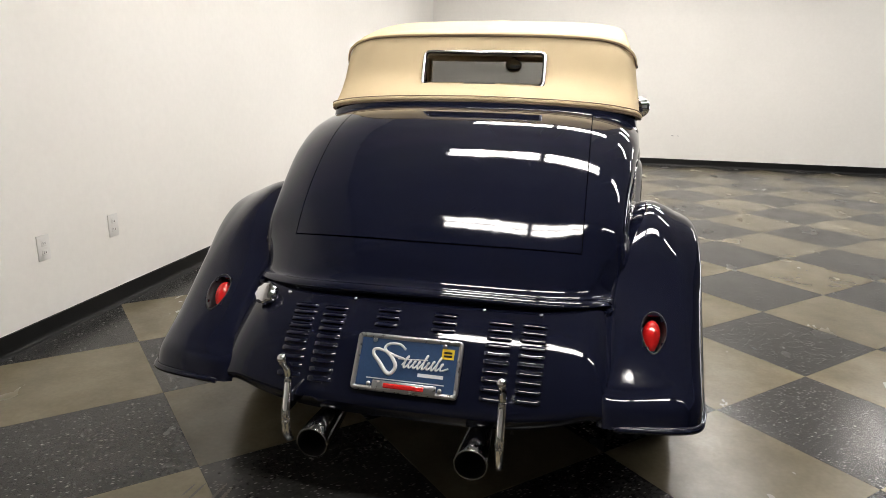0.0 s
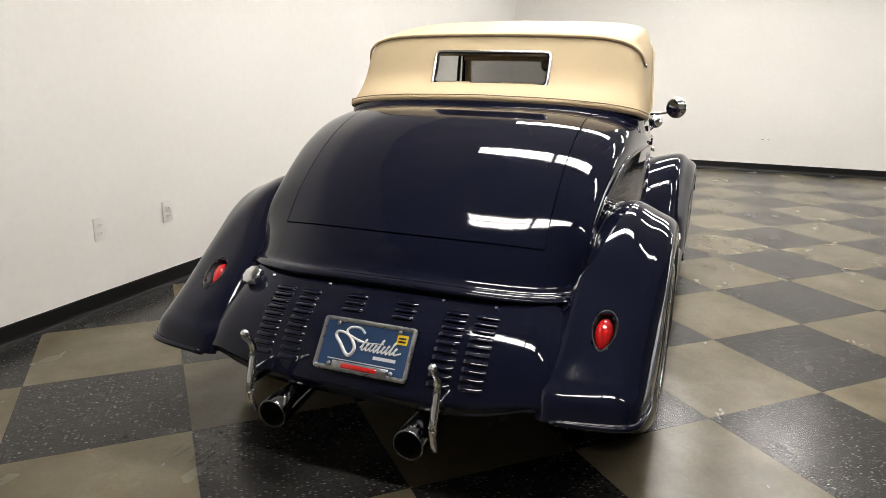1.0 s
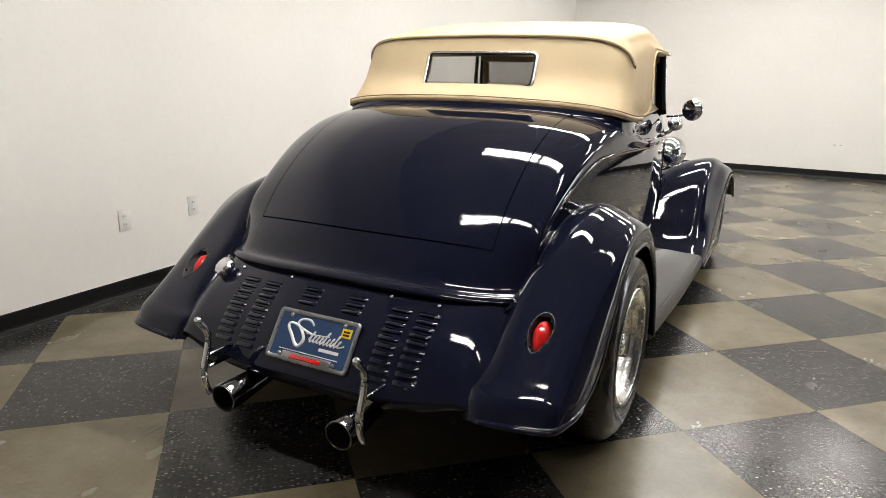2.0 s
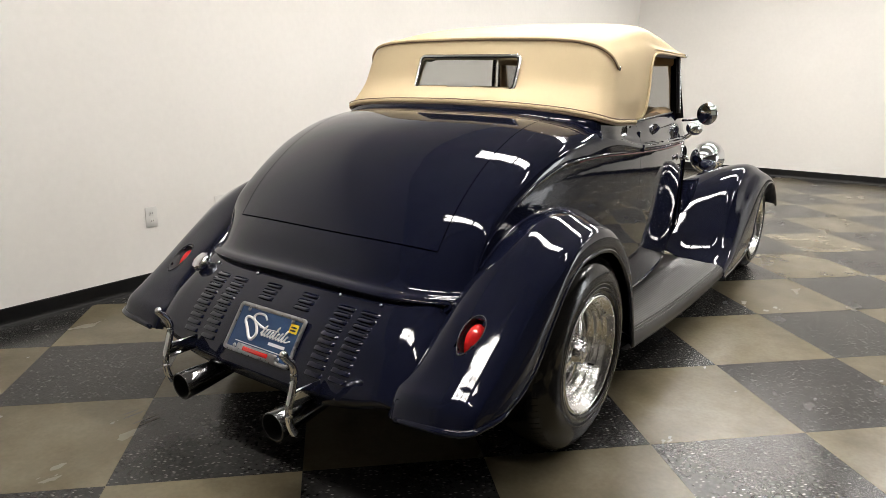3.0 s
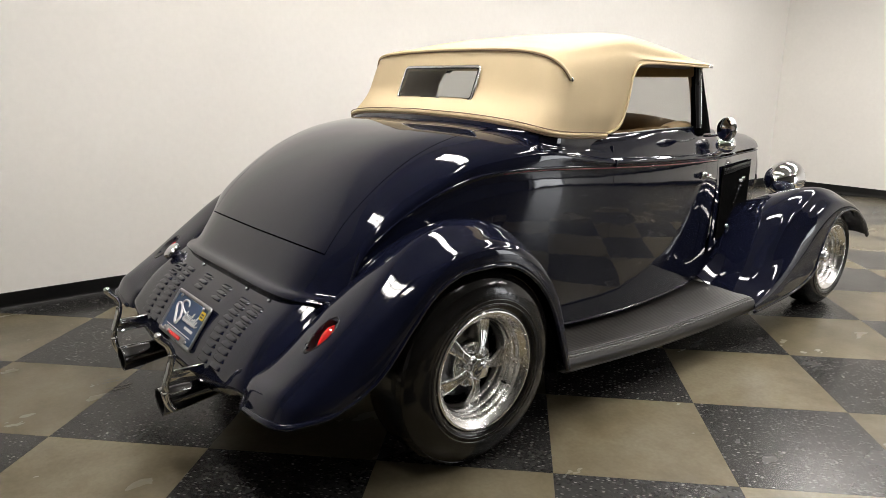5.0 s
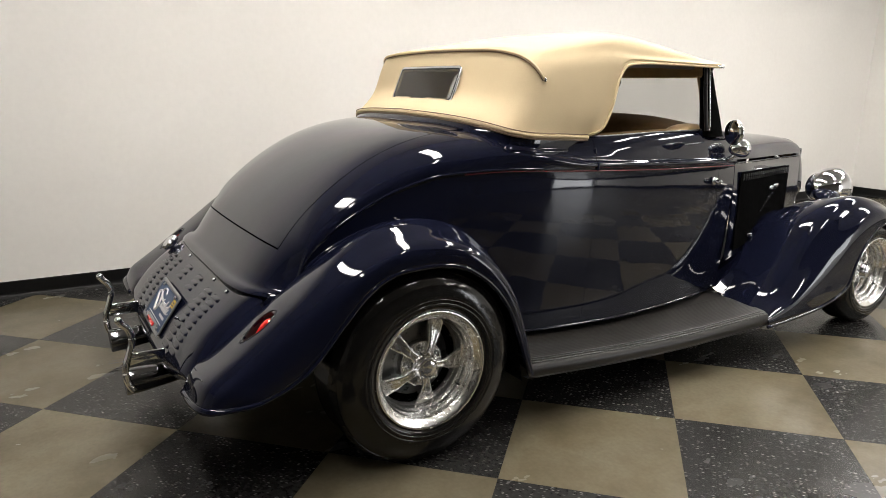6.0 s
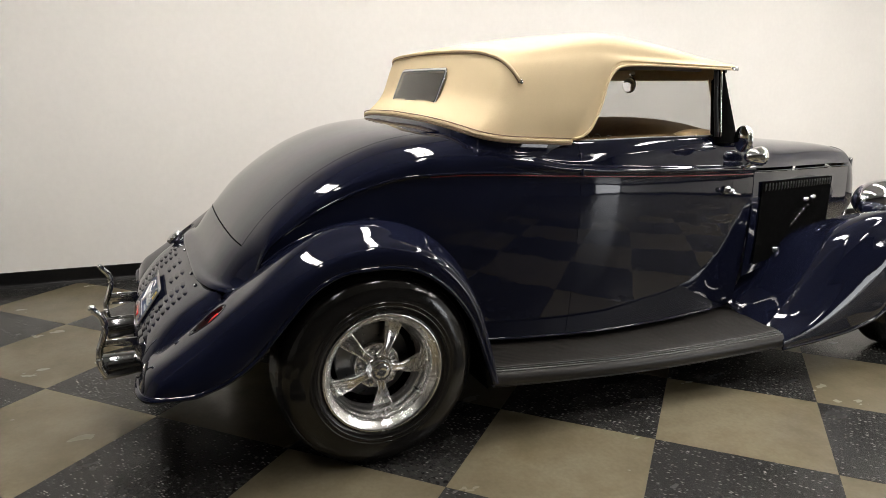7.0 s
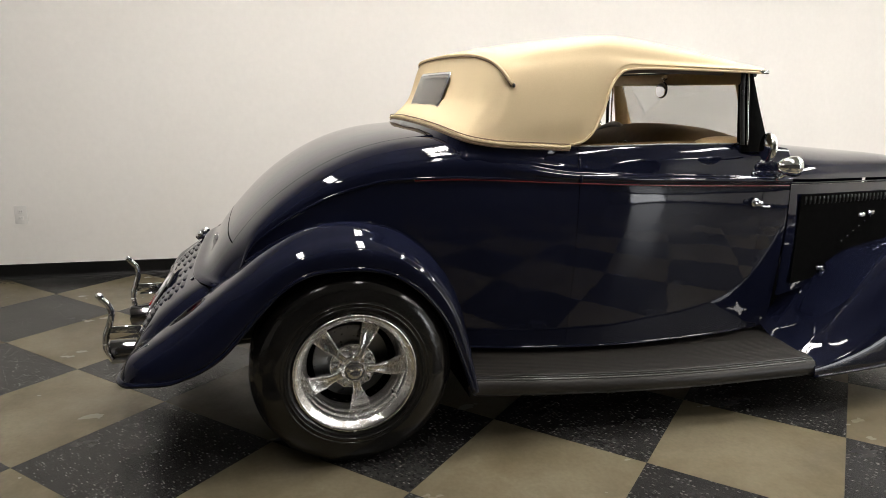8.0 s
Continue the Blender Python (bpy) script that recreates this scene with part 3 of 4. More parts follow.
crown = [(0.475, 0.24), (0.445, 0.40), (0.395, 0.57), (0.32, 0.69), (0.21, 0.785), (0.09, 0.83), (-0.03, 0.838), (-0.15, 0.812),
         (-0.27, 0.747), (-0.402, 0.641), (-0.563, 0.518), (-0.655, 0.453), (-0.706, 0.414), (-0.735, 0.357)]
lip = [(0.432, 0.24), (0.388, 0.36), (0.330, 0.502), (0.25, 0.608), (0.152, 0.680), (0.06, 0.706), (-0.03, 0.709), (-0.125, 0.699),
       (-0.215, 0.652), (-0.30, 0.565), (-0.40, 0.452), (-0.475, 0.400), (-0.54, 0.374), (-0.56, 0.366)]
inner_x = [0.60, 0.60, 0.60, 0.60, 0.60, 0.595, 0.59, 0.58, 0.57, 0.56, 0.555, 0.558, 0.562, 0.566]
g0 = [(x - 0.02, y + 0.02, z - (0.10 if y > -0.6 else 0.02)) for x, (y, z) in zip(inner_x, crown)]
g1 = [(x + (0.012 if y > -0.3 else 0.022), y, z - (0.040 if y > -0.2 else 0.030 if y > -0.3 else 0.018 if y > -0.7 else 0.014)) for x, (y, z) in zip(inner_x, crown)]
slim = [min(max((-0.18 - y) / 0.25, 0.0), 1.0) for y, z in crown]
g2 = [(0.69 + 0.048 * q, y, z) for (y, z), q in zip(crown, slim)]
g3 = [(0.783 + 0.024 * q, y * (0.74 + 0.10 * q) + v * (0.26 - 0.10 * q), z * (0.74 + 0.10 * q) + w * (0.26 - 0.10 * q)) for (y, z), (v, w), q in zip(crown, lip, slim)]
tuck = [0, 0, 0, 0, 0, 0, 0, 0, 0, 0, 0, 0.002, 0.006, 0.010]
g4 = [(0.838 - k, y * 0.5 + v * 0.5, z * 0.5 + w * 0.5) for (y, z), (v, w), k in zip(crown, lip, tuck)]
g5 = [(0.848 - k, y * 0.12 + v * 0.88, z * 0.12 + w * 0.88) for (y, z), (v, w), k in zip(crown, lip, tuck)]
g6 = [(0.842 - k, v, w) for (v, w), k in zip(lip, tuck)]
rear_fender = fender([g0, g1, g2, g3, g4, g5, g6], 150, 64)


def teardrop(a, k):
    v = math.sin(a)
    return 0.0265 * k * math.cos(a) * (1 - 0.28 * (v < 0) * abs(v) ** 1.5), (0.046 if v > 0 else 0.060) * k * v


def lamp_pose(s):
    """Where a tail lamp sits in its fender: z out of the skin, y up the slope."""
    nrm = Vector((s * 0.12, -0.66, 0.74)).normalized()
    upv = Vector((s * 0.05, 0.62, 0.75))
    upv = (upv - nrm * upv.dot(nrm)).normalized()
    m = Matrix((upv.cross(nrm), upv, nrm)).transposed().to_4x4()
    m.translation = (s * 0.690, -0.501, 0.543)
    return m


bm = bmesh.new()
bm.from_mesh(rear_fender)
fender_tree = BVHTree.FromBMesh(bm)
inv = lamp_pose(1).inverted()
gone = []
for f in bm.faces:
    q = inv @ f.calc_center_median()
    r = math.hypot(q.x / 0.0265, q.y / (0.046 if q.y > 0 else 0.060))
    if r < 1.22 and abs(q.z) < 0.06:
        gone.append(f)
bmesh.ops.delete(bm, geom=gone, context="FACES")
bm.to_mesh(rear_fender)
bm.free()
def beaded(name, skin, label, wire):
    """A fender each side with a rolled bead round its lip."""
    for s in (1, -1):
        ob = thick(part(name, skin if s > 0 else mirrored(skin), paint, car, label), 0.007)
        part("lip_bead", tube([(s * (x + 0.001), y, z) for x, y, z in wire], 0.0085, 110, 12), paint, ob)


beaded("rear_fender", rear_fender, "bulbous navy rear fender", g6[:-1] + [g5[-1], g4[-1], g3[-1], g2[-1], g1[-1]])
for s in (1, -1):
    part("rolled_edge", tube([(s * x, y + 0.003, z + 0.003) for x, y, z in (g4[-1], g3[-1], g2[-1], g1[-1])], 0.009, 50, 10, taper=lambda t: 0.4 + 0.6 * math.sin(math.pi * t) ** 0.5), paint, car, "rolled lower edge of the fender")



def flank_x(y, z):
    row = side_rows(y)
    return float(np.interp(z, [p[2] for p in row], [p[0] for p in row]))


joint = []
for y in np.linspace(0.40, -0.33, 40):
    z = 0.6
    for _ in range(6):
        hit = fender_tree.ray_cast(Vector((flank_x(y, z) + 0.004, y, 1.2)), Vector((0, 0, -1)))[0]
        z = hit.z if hit else z
    joint.append((flank_x(y, z) + 0.003, y, z + 0.001))
for s in (1, -1):
    part("fender_welt", tube([(s * x, y, z) for x, y, z in joint], 0.0085, 120, 12), paint, car, "rolled welt between fender and body")

crown = [(1.89, 0.245), (2.02, 0.315), (2.18, 0.455), (2.34, 0.605), (2.49, 0.69), (2.66, 0.728), (2.83, 0.712), (3.0, 0.655), (3.17, 0.565), (3.30, 0.475), (3.37, 0.395)]
lip = [(1.90, 0.165), (2.12, 0.175), (2.36, 0.20), (2.55, 0.26), (2.61, 0.38), (2.69, 0.50), (2.81, 0.575), (2.95, 0.59), (3.09, 0.555), (3.21, 0.475), (3.30, 0.385)]
root = [(0.50, 1.885, 0.29), (0.475, 1.95, 0.335), (0.43, 2.08, 0.43), (0.39, 2.25, 0.525), (0.36, 2.42, 0.57), (0.35, 2.6, 0.60), (0.32, 2.8, 0.58), (0.33, 3.0, 0.52), (0.38, 3.15, 0.45), (0.48, 3.28, 0.40), (0.56, 3.33, 0.36)]
g0 = root
g1 = [(r[0] * 0.4 + 0.66 * 0.6, r[1] * 0.4 + c[0] * 0.6, r[2] * 0.27 + c[1] * 0.73 - 0.008) for r, c in zip(root, crown)]
g2 = [(0.72, y, z) for y, z in crown]
g3 = [(0.790, y * 0.76 + v * 0.24, z * 0.76 + w * 0.24) for (y, z), (v, w) in zip(crown, lip)]
g4 = [(0.835, y * 0.5 + v * 0.5, z * 0.5 + w * 0.5) for (y, z), (v, w) in zip(crown, lip)]
g5 = [(0.842, y * 0.12 + v * 0.88, z * 0.12 + w * 0.88) for (y, z), (v, w) in zip(crown, lip)]
g6 = [(0.836, v, w) for v, w in lip]
front_fender = fender([g0, g1, g2, g3, g4, g5, g6], 70, 36)
beaded("front_fender", front_fender, "swept navy front fender", g6)


# running boards: ribbed rubber top over a rolled edge
def board_top(y):
    return 0.285 - 0.045 * (y - 0.46) / 1.44


for s in (1, -1):
    rows = []
    for y in np.linspace(0.44, 1.905, 40):
        z = board_top(y)
        dip = -0.022 * math.sin(math.pi * (y - 0.46) / 1.44)
        ribs = [(0.585 + 0.0115 * (k + q), 0.0006 * math.sin(math.pi * q)) for k in range(18) for q in (0.0, 0.1, 0.22, 0.36, 0.5, 0.64, 0.78, 0.9)]
        prof = [(0.47, z + 0.012), (0.55, z + 0.012)] + [(x, z + np.interp(x, [0.55, 0.62, 0.70, 0.795], [0.012, 0.010, 0.006, -0.002]) + h) for x, h in ribs]
        prof += [(0.795, z - 0.003), (0.807, z - 0.0045), (0.825, z - 0.014), (0.834, z - 0.035), (0.832, z - 0.06), (0.82, z - 0.072), (0.79, z - 0.074)]
        rows.append([(s * x, y, zz + dip) for x, zz in prof])
    board = part("running_board", sheet(rows), board_rubber, car, "black ribbed rubber running board")
    for x, dz, r in ((0.801, -0.002, 0.003), (0.812, -0.005, 0.003), (0.822, -0.011, 0.003), (0.826, -0.067, 0.0035)):
        pts = [(s * x, y, board_top(y) + dz - 0.022 * math.sin(math.pi * (y - 0.46) / 1.44)) for y in np.linspace(0.445, 1.90, 24)]
        part("edge_trim", tube(pts, r, 40, 8), board_rubber, board, "thin raised edge strip")

# black sheets in the wheel wells: the deep shade behind the tyres, put into colour
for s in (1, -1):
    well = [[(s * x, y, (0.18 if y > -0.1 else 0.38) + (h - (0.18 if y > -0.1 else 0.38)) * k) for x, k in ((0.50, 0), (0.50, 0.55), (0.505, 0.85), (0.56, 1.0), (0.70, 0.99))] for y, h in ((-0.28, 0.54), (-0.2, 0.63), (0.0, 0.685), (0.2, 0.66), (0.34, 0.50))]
    part("wheel_well_shade", sheet(well), pit_black, car)
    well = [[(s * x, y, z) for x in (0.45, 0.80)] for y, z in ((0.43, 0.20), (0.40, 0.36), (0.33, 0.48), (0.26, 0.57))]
    part("wheel_well_shade", sheet(well), pit_black, car)
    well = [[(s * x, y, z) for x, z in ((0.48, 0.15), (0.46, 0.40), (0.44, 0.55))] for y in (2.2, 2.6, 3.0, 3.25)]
    part("wheel_well_shade", sheet(well), pit_black, car)

# chassis, tub and axles, dark beneath
part("chassis", block(-0.45, 0.45, -0.25, 3.0, 0.22, 0.34, 0.02), under, car, "black underbody")
part("fuel_tank", block(-0.45, 0.45, -0.64, -0.30, 0.345, 0.46, 0.03), under, car)
part("floor_pan", block(-0.45, 0.45, 0.3, 1.75, 0.33, 0.37, 0.01), under, car)
part("axle", lathe([(-0.6, 0.04), (-0.12, 0.045), (-0.1, 0.12), (0.1, 0.12), (0.12, 0.045), (0.6, 0.04)], 20, (0, 0, 0.30)), under, car)
part("front_axle", lathe([(-0.6, 0.03), (0.6, 0.03)], 12, (0, 2.9, 0.26)), under, car)


# wheels
def wheel(name, x, y, r, width, rim):
    hub = new(name)
    hub.parent = car
    hub.location = (x, y, r)
    tagged(hub, "polished five-spoke wheel with a wide black tyre")
    h = width / 2
    prof = [(-h * 0.80, rim * 1.0), (-h * 0.97, rim * 1.10), (-h * 1.0, rim * 1.22), (-h * 0.975, r * 0.79), (-h * 0.90, r * 0.87), (-h * 0.78, r * 0.933), (-h * 0.62, r * 0.98), (-h * 0.46, r * 0.998), (0, r),
            (h * 0.46, r * 0.998), (h * 0.62, r * 0.98), (h * 0.78, r * 0.933), (h * 0.90, r * 0.87), (h * 0.975, r * 0.79), (h * 1.0, rim * 1.22), (h * 0.97, rim * 1.10), (h * 0.80, rim * 1.0)]
    p = spline([(a, 0, b) for a, b in prof], 60)
    prof = [(a, b) for a, _, b in p]
    tyre = part("tyre", lathe(prof, 72), rubber, hub, "black rubber tyre")
    for sx in (-1, 1):
        for q, k in ((1.17, 0.0022), (1.24, 0.0016)):
            ringx = h * (0.992 if q < 1.2 else 0.998)
            part("sidewall_rib", lathe([(sx * (ringx + k * math.cos(c)), rim * q + 2 * k * math.sin(c)) for c in np.linspace(0, 2 * math.pi, 7)], 60), rubber, tyre)
        ribs = bmesh.new()
        for k in range(84):
            c = 2 * math.pi * k / 84
            quad = [(sx * h * 0.46, r * 0.999), (sx * h * 0.60, r * 0.984), (sx * h * 0.70, r * 0.960)]
            vs = []
            for d in (-0.011, 0.011):
                for xx, rr in quad:
                    for up in (-0.004, 0.0012):
                        w = c + d / r
                        vs.append(ribs.verts.new((xx + sx * up * 0.4, (rr + up) * math.cos(w), (rr + up) * math.sin(w))))
            n = len(quad) * 2
            for i in range(len(quad) - 1):
                p0 = 2 * i
                ribs.faces.new((vs[p0 + 1], vs[p0 + 3], vs[n + p0 + 3], vs[n + p0 + 1]))
                ribs.faces.new((vs[p0], vs[p0 + 1], vs[p0 + 3], vs[p0 + 2]))
                ribs.faces.new((vs[n + p0], vs[n + p0 + 2], vs[n + p0 + 3], vs[n + p0 + 1]))
            last = 2 * len(quad) - 2
            ribs.faces.new((vs[last], vs[last + 1], vs[n + last + 1], vs[n + last]))
        bmesh.ops.recalc_face_normals(ribs, faces=ribs.faces)
        tagged(part("tread_shoulder", ribs, rubber, tyre, smooth=False), kind="stuff")
    lipx = h * 0.93
    steps = [(-lipx, 1.0), (-lipx, 1.05), (-lipx + 0.01, 1.04), (-lipx + 0.02, 0.93), (lipx - 0.125, 0.775), (lipx - 0.098, 0.780), (lipx - 0.094, 0.800), (lipx - 0.090, 0.806), (lipx - 0.068, 0.812), (lipx - 0.064, 0.836),
             (lipx - 0.060, 0.842), (lipx - 0.042, 0.850), (lipx - 0.038, 0.872), (lipx - 0.034, 0.880), (lipx - 0.018, 0.892), (lipx - 0.014, 0.915), (lipx - 0.007, 0.945), (lipx - 0.001, 0.975), (lipx + 0.003, 1.0),
             (lipx + 0.005, 1.025), (lipx + 0.003, 1.045), (lipx - 0.003, 1.055), (lipx - 0.012, 1.05)]
    part("rim", lathe([(x0, rim * q) for x0, q in steps], 96), alloy, hub, "polished deep-dish rim")
    valve = part("valve_stem", lathe([(0.0, 0.0), (0.0, 0.004), (0.022, 0.0035), (0.024, 0.0)], 10), black, hub)
    valve.matrix_basis = pose(lipx - 0.062, rim * 0.83 * math.cos(-0.62), rim * 0.83 * math.sin(-0.62), 0, 0, 0)
    part("brake_disc", lathe([(lipx - 0.14, 0.0), (lipx - 0.14, rim * 0.66), (lipx - 0.132, rim * 0.665), (lipx - 0.125, rim * 0.655), (lipx - 0.125, rim * 0.42), (lipx - 0.105, rim * 0.41), (lipx - 0.10, rim * 0.39), (lipx - 0.10, 0)], 48), dull_alloy, hub, "grey brake disc")
    # black disc added across the barrel for the shade inside it
    part("barrel_shade", lathe([(lipx - 0.16, 0.0), (lipx - 0.16, rim * 0.95)], 40), pit_black, hub)
    face = lipx - 0.050
    part("hub_flange", lathe([(face - 0.06, 0.0), (face - 0.06, rim * 0.40), (face - 0.026, rim * 0.40), (face - 0.020, rim * 0.385), (face - 0.024, rim * 0.36), (face - 0.026, rim * 0.25), (face - 0.014, rim * 0.235), (face - 0.012, 0)], 48), alloy, hub)
    # fluted centre cap
    cap_rows = []
    for k in range(60):
        c = 2 * math.pi * k / 60
        flute = 1 + 0.05 * math.cos(10 * c)
        cap_rows.append([(face + x0, rim * q * (flute if 0.1 < q < 0.23 else 1) * math.cos(c), rim * q * (flute if 0.1 < q < 0.23 else 1) * math.sin(c))
                         for x0, q in ((-0.03, 0.235), (-0.002, 0.232), (0.002, 0.222), (0.004, 0.205), (0.022, 0.190), (0.028, 0.165), (0.026, 0.150), (0.030, 0.120), (0.032, 0.06), (0.032, 0.0))])
    part("centre_cap", sheet(cap_rows, wrap=True), chrome, hub, "fluted chrome centre cap")
    for k in range(5):
        a = 2 * math.pi * k / 5 + radians(64)
        rows = []
        for t in np.linspace(0, 1, 18):
            rr = rim * (0.17 + 0.645 * t)
            wide = rim * (0.098 - 0.022 * math.sin(math.pi * min(t * 1.7, 1)) + 0.085 * max(t - 0.25, 0) ** 1.5 / 0.65)
            rise = face - 0.012 - 0.004 * t - 0.040 * t ** 2.2
            deep = 0.0055 * math.sin(math.pi * min(1.0, t * 0.75 + 0.1))
            sec = []
            for b in np.linspace(0, 2 * math.pi, 24, endpoint=False):
                u = math.copysign(abs(math.cos(b)) ** 0.75, math.cos(b))
                out = rise + (0.013 * math.sin(b) ** 0.8 - deep * math.exp(-(u / 0.42) ** 2) if math.sin(b) > 1e-6 else 0.032 * math.sin(b))
                ca, sa = math.cos(a), math.sin(a)
                sec.append((out, rr * ca - wide * u * sa, rr * sa + wide * u * ca))
            rows.append(sec)
        part("spoke", sheet(rows, closed=True), alloy, hub, "tapered polished spoke with a hollowed face")
        b = a + math.pi / 5
        pocket = lathe([(face - 0.024, 0.016), (face - 0.016, 0.017), (face - 0.015, 0.013), (face - 0.022, 0.012)], 16, (0, rim * 0.315 * math.cos(b), rim * 0.315 * math.sin(b)))
        part("lug_seat", pocket, alloy, hub)
        nut = lathe([(face - 0.03, 0.0095), (face - 0.006, 0.0095), (face + 0.001, 0.006), (face + 0.002, 0)], 6, (0, rim * 0.315 * math.cos(b), rim * 0.315 * math.sin(b)))
        part("lug_nut", nut, chrome, hub, "chrome lug nut", smooth=False)
    return hub


rr_wheel = wheel("rear_wheel", 0.722, 0.013, 0.346, 0.255, 0.200)
fr_wheel = wheel("front_wheel", 0.700, 2.90, 0.295, 0.20, 0.190)
for w in (rr_wheel, fr_wheel):
    other = copy_thing(w, pose(-w.location.x, w.location.y, w.location.z, 0, 0, 180))
    other.parent = car

# convertible top: bottom edge, side, shoulder and ridge lines from the rear centre to the header
U = [0, 0.15, 0.3, 0.45, 0.6, 0.8, 1.0, 1.1, 1.25, 1.4, 1.5, 1.7, 2.0]


def line(xs, ys, zs):
    fx, fy, fz = hermite(U, xs), hermite(U, ys), hermite(U, zs)
    return lambda u: np.array((fx(u), fy(u), fz(u)))


edge = line([0, 0.29, 0.525, 0.642, 0.660, 0.644, 0.630, 0.644, 0.636, 0.626, 0.618, 0.600, 0.560],
            [0.350, 0.359, 0.386, 0.442, 0.55, 0.72, 0.845, 0.90, 0.962, 1.00, 1.06, 1.25, 1.70],
            [1.167, 1.161, 1.145, 1.121, 1.104, 1.095, 1.089, 1.112, 1.21, 1.315, 1.366, 1.374, 1.372])
mid = line([0, 0.272, 0.50, 0.612, 0.645, 0.645, 0.636, 0.634, 0.628, 0.620, 0.614, 0.599, 0.560],
           [0.446, 0.452, 0.466, 0.508, 0.585, 0.74, 0.87, 0.93, 0.985, 1.02, 1.075, 1.26, 1.705],
           [1.255, 1.25, 1.24, 1.225, 1.21, 1.205, 1.21, 1.23, 1.30, 1.36, 1.385, 1.385, 1.380])
knee = line([0, 0.265, 0.475, 0.570, 0.605, 0.606, 0.607, 0.607, 0.606, 0.605, 0.604, 0.592, 0.552],
            [0.500, 0.506, 0.520, 0.56, 0.63, 0.78, 0.92, 0.97, 1.02, 1.06, 1.10, 1.28, 1.712],
            [1.412, 1.409, 1.400, 1.382, 1.375, 1.392, 1.408, 1.410, 1.410, 1.408, 1.406, 1.40, 1.392])
crownl = line([0, 0.25, 0.40, 0.46, 0.49, 0.50, 0.505, 0.507, 0.507, 0.506, 0.505, 0.495, 0.44],
              [0.56, 0.565, 0.585, 0.62, 0.69, 0.82, 0.96, 1.01, 1.06, 1.09, 1.13, 1.31, 1.73],
              [1.440, 1.437, 1.432, 1.43, 1.443, 1.468, 1.488, 1.493, 1.494, 1.493, 1.49, 1.468, 1.405])
ridge = line([0] * 13, [0.66, 0.67, 0.70, 0.74, 0.80, 0.90, 1.0, 1.04, 1.08, 1.11, 1.15, 1.33, 1.745],
             [1.462, 1.464, 1.469, 1.476, 1.486, 1.50, 1.512, 1.515, 1.515, 1.514, 1.512, 1.485, 1.415])
us = np.concatenate([np.linspace(0, 0.35, 50), np.linspace(0.36, 2, 90)])
half = [spline([edge(u), mid(u), knee(u), crownl(u), ridge(u)], 60) for u in us]
full = [np.array(list(h) + [(-p[0], p[1], p[2]) for p in h[-2::-1]]) for h in half]


def back_pose(lift=0.0):
    """The plane of the rear window: y up the canvas, z outward."""
    a, b = Vector((0, 0.422, 1.215)), Vector((0, 0.477, 1.357))
    yv = (b - a).normalized()
    zv = Vector((1, 0, 0)).cross(yv)
    m = Matrix((Vector((1, 0, 0)), yv, zv)).transposed().to_4x4()
    return Matrix.Translation((a + b) / 2 + zv * lift) @ m


BP = back_pose(0.0015) @ pose(0.010, -0.004, 0)
skin = sheet(full)
bm = bmesh.new()
bm.from_mesh(skin)
inv = BP.inverted()
gone = []
for f in bm.faces:
    q = inv @ f.calc_center_median()
    if abs(q.x) < 0.245 and abs(q.y) < 0.064 and abs(q.z) < 0.08:
        gone.append(f)
bmesh.ops.delete(bm, geom=gone, context="FACES")
bm.to_mesh(skin)
bm.free()
top = part("convertible_top", skin, canvas, car, "raised tan canvas convertible top")
thick(top, 0.008, (0, 1.0, 1.1))


def both_sides(f, us):
    r = [tuple(f(u)) for u in us]
    return [(-x, y, z) for x, y, z in r[::-1]] + r[1:]


hem = both_sides(edge, np.linspace(0, 1.0, 25))
part("hem_bead", tube([(x * 1.006, y - 0.004, z - 0.004) for x, y, z in hem], 0.0075, 160, 8), canvas, top)
part("hem_stripe", tube([(x * 1.010, y - 0.007, z + 0.007) for x, y, z in hem], 0.0024, 160, 6), binding, top, "brown welt line")
part("hem_trim", tube([(x * 1.008, y - 0.006, z - 0.015) for x, y, z in hem], 0.0042, 160, 6), binding, top, "brown welt line")
pipe = [(0.630, 0.607, 1.304), (0.622, 0.588, 1.332), (0.606, 0.572, 1.357), (0.574, 0.555, 1.380), (0.53, 0.535, 1.396), (0.45, 0.518, 1.409), (0.28, 0.508, 1.417), (0, 0.503, 1.420)]
pipe = pipe + [(-x, y, z) for x, y, z in pipe[-2::-1]]
part("piping", tube([(x * 1.004, y - 0.004, z + 0.002) for x, y, z in pipe], 0.006, 120, 8), canvas, top)
part("piping_stripe", tube([(x * 1.006, y - 0.007, z - 0.006) for x, y, z in pipe], 0.0024, 120, 6), binding, top, "brown welt line")
for s in (1, -1):
    part("piping_end", ball((s * 0.635, 0.609, 1.301), (0.006, 0.007, 0.009), 12, 8), chrome, top, "small chrome tip")
    rail = [tuple(edge(u) * np.array((s, 1, 1))) for u in np.linspace(1.0, 2.0, 16)]
    under_rail = [[(x - s * 0.002, y, z + 0.004), (x - s * 0.004, y, z - 0.010), (x - s * 0.03, y, z - 0.012), (x - s * 0.06, y, z + 0.0), (x - s * 0.16, y, z + 0.012)] for x, y, z in [tuple(edge(u) * np.array((s, 1, 1))) for u in np.linspace(1.45, 1.88, 12)]]
    part("rail_lining", sheet(under_rail), dark_leather, top, "dark brown rail lining")
    part("opening_welt", tube([(x + s * 0.004, y, z + 0.004) for x, y, z in rail], 0.005, 60, 6), canvas, top)
    part("header_cap", block(s * 0.55 - 0.02, s * 0.55 + 0.02, 1.68, 1.725, 1.372, 1.386, 0.004), chrome, top, "chrome header corner")


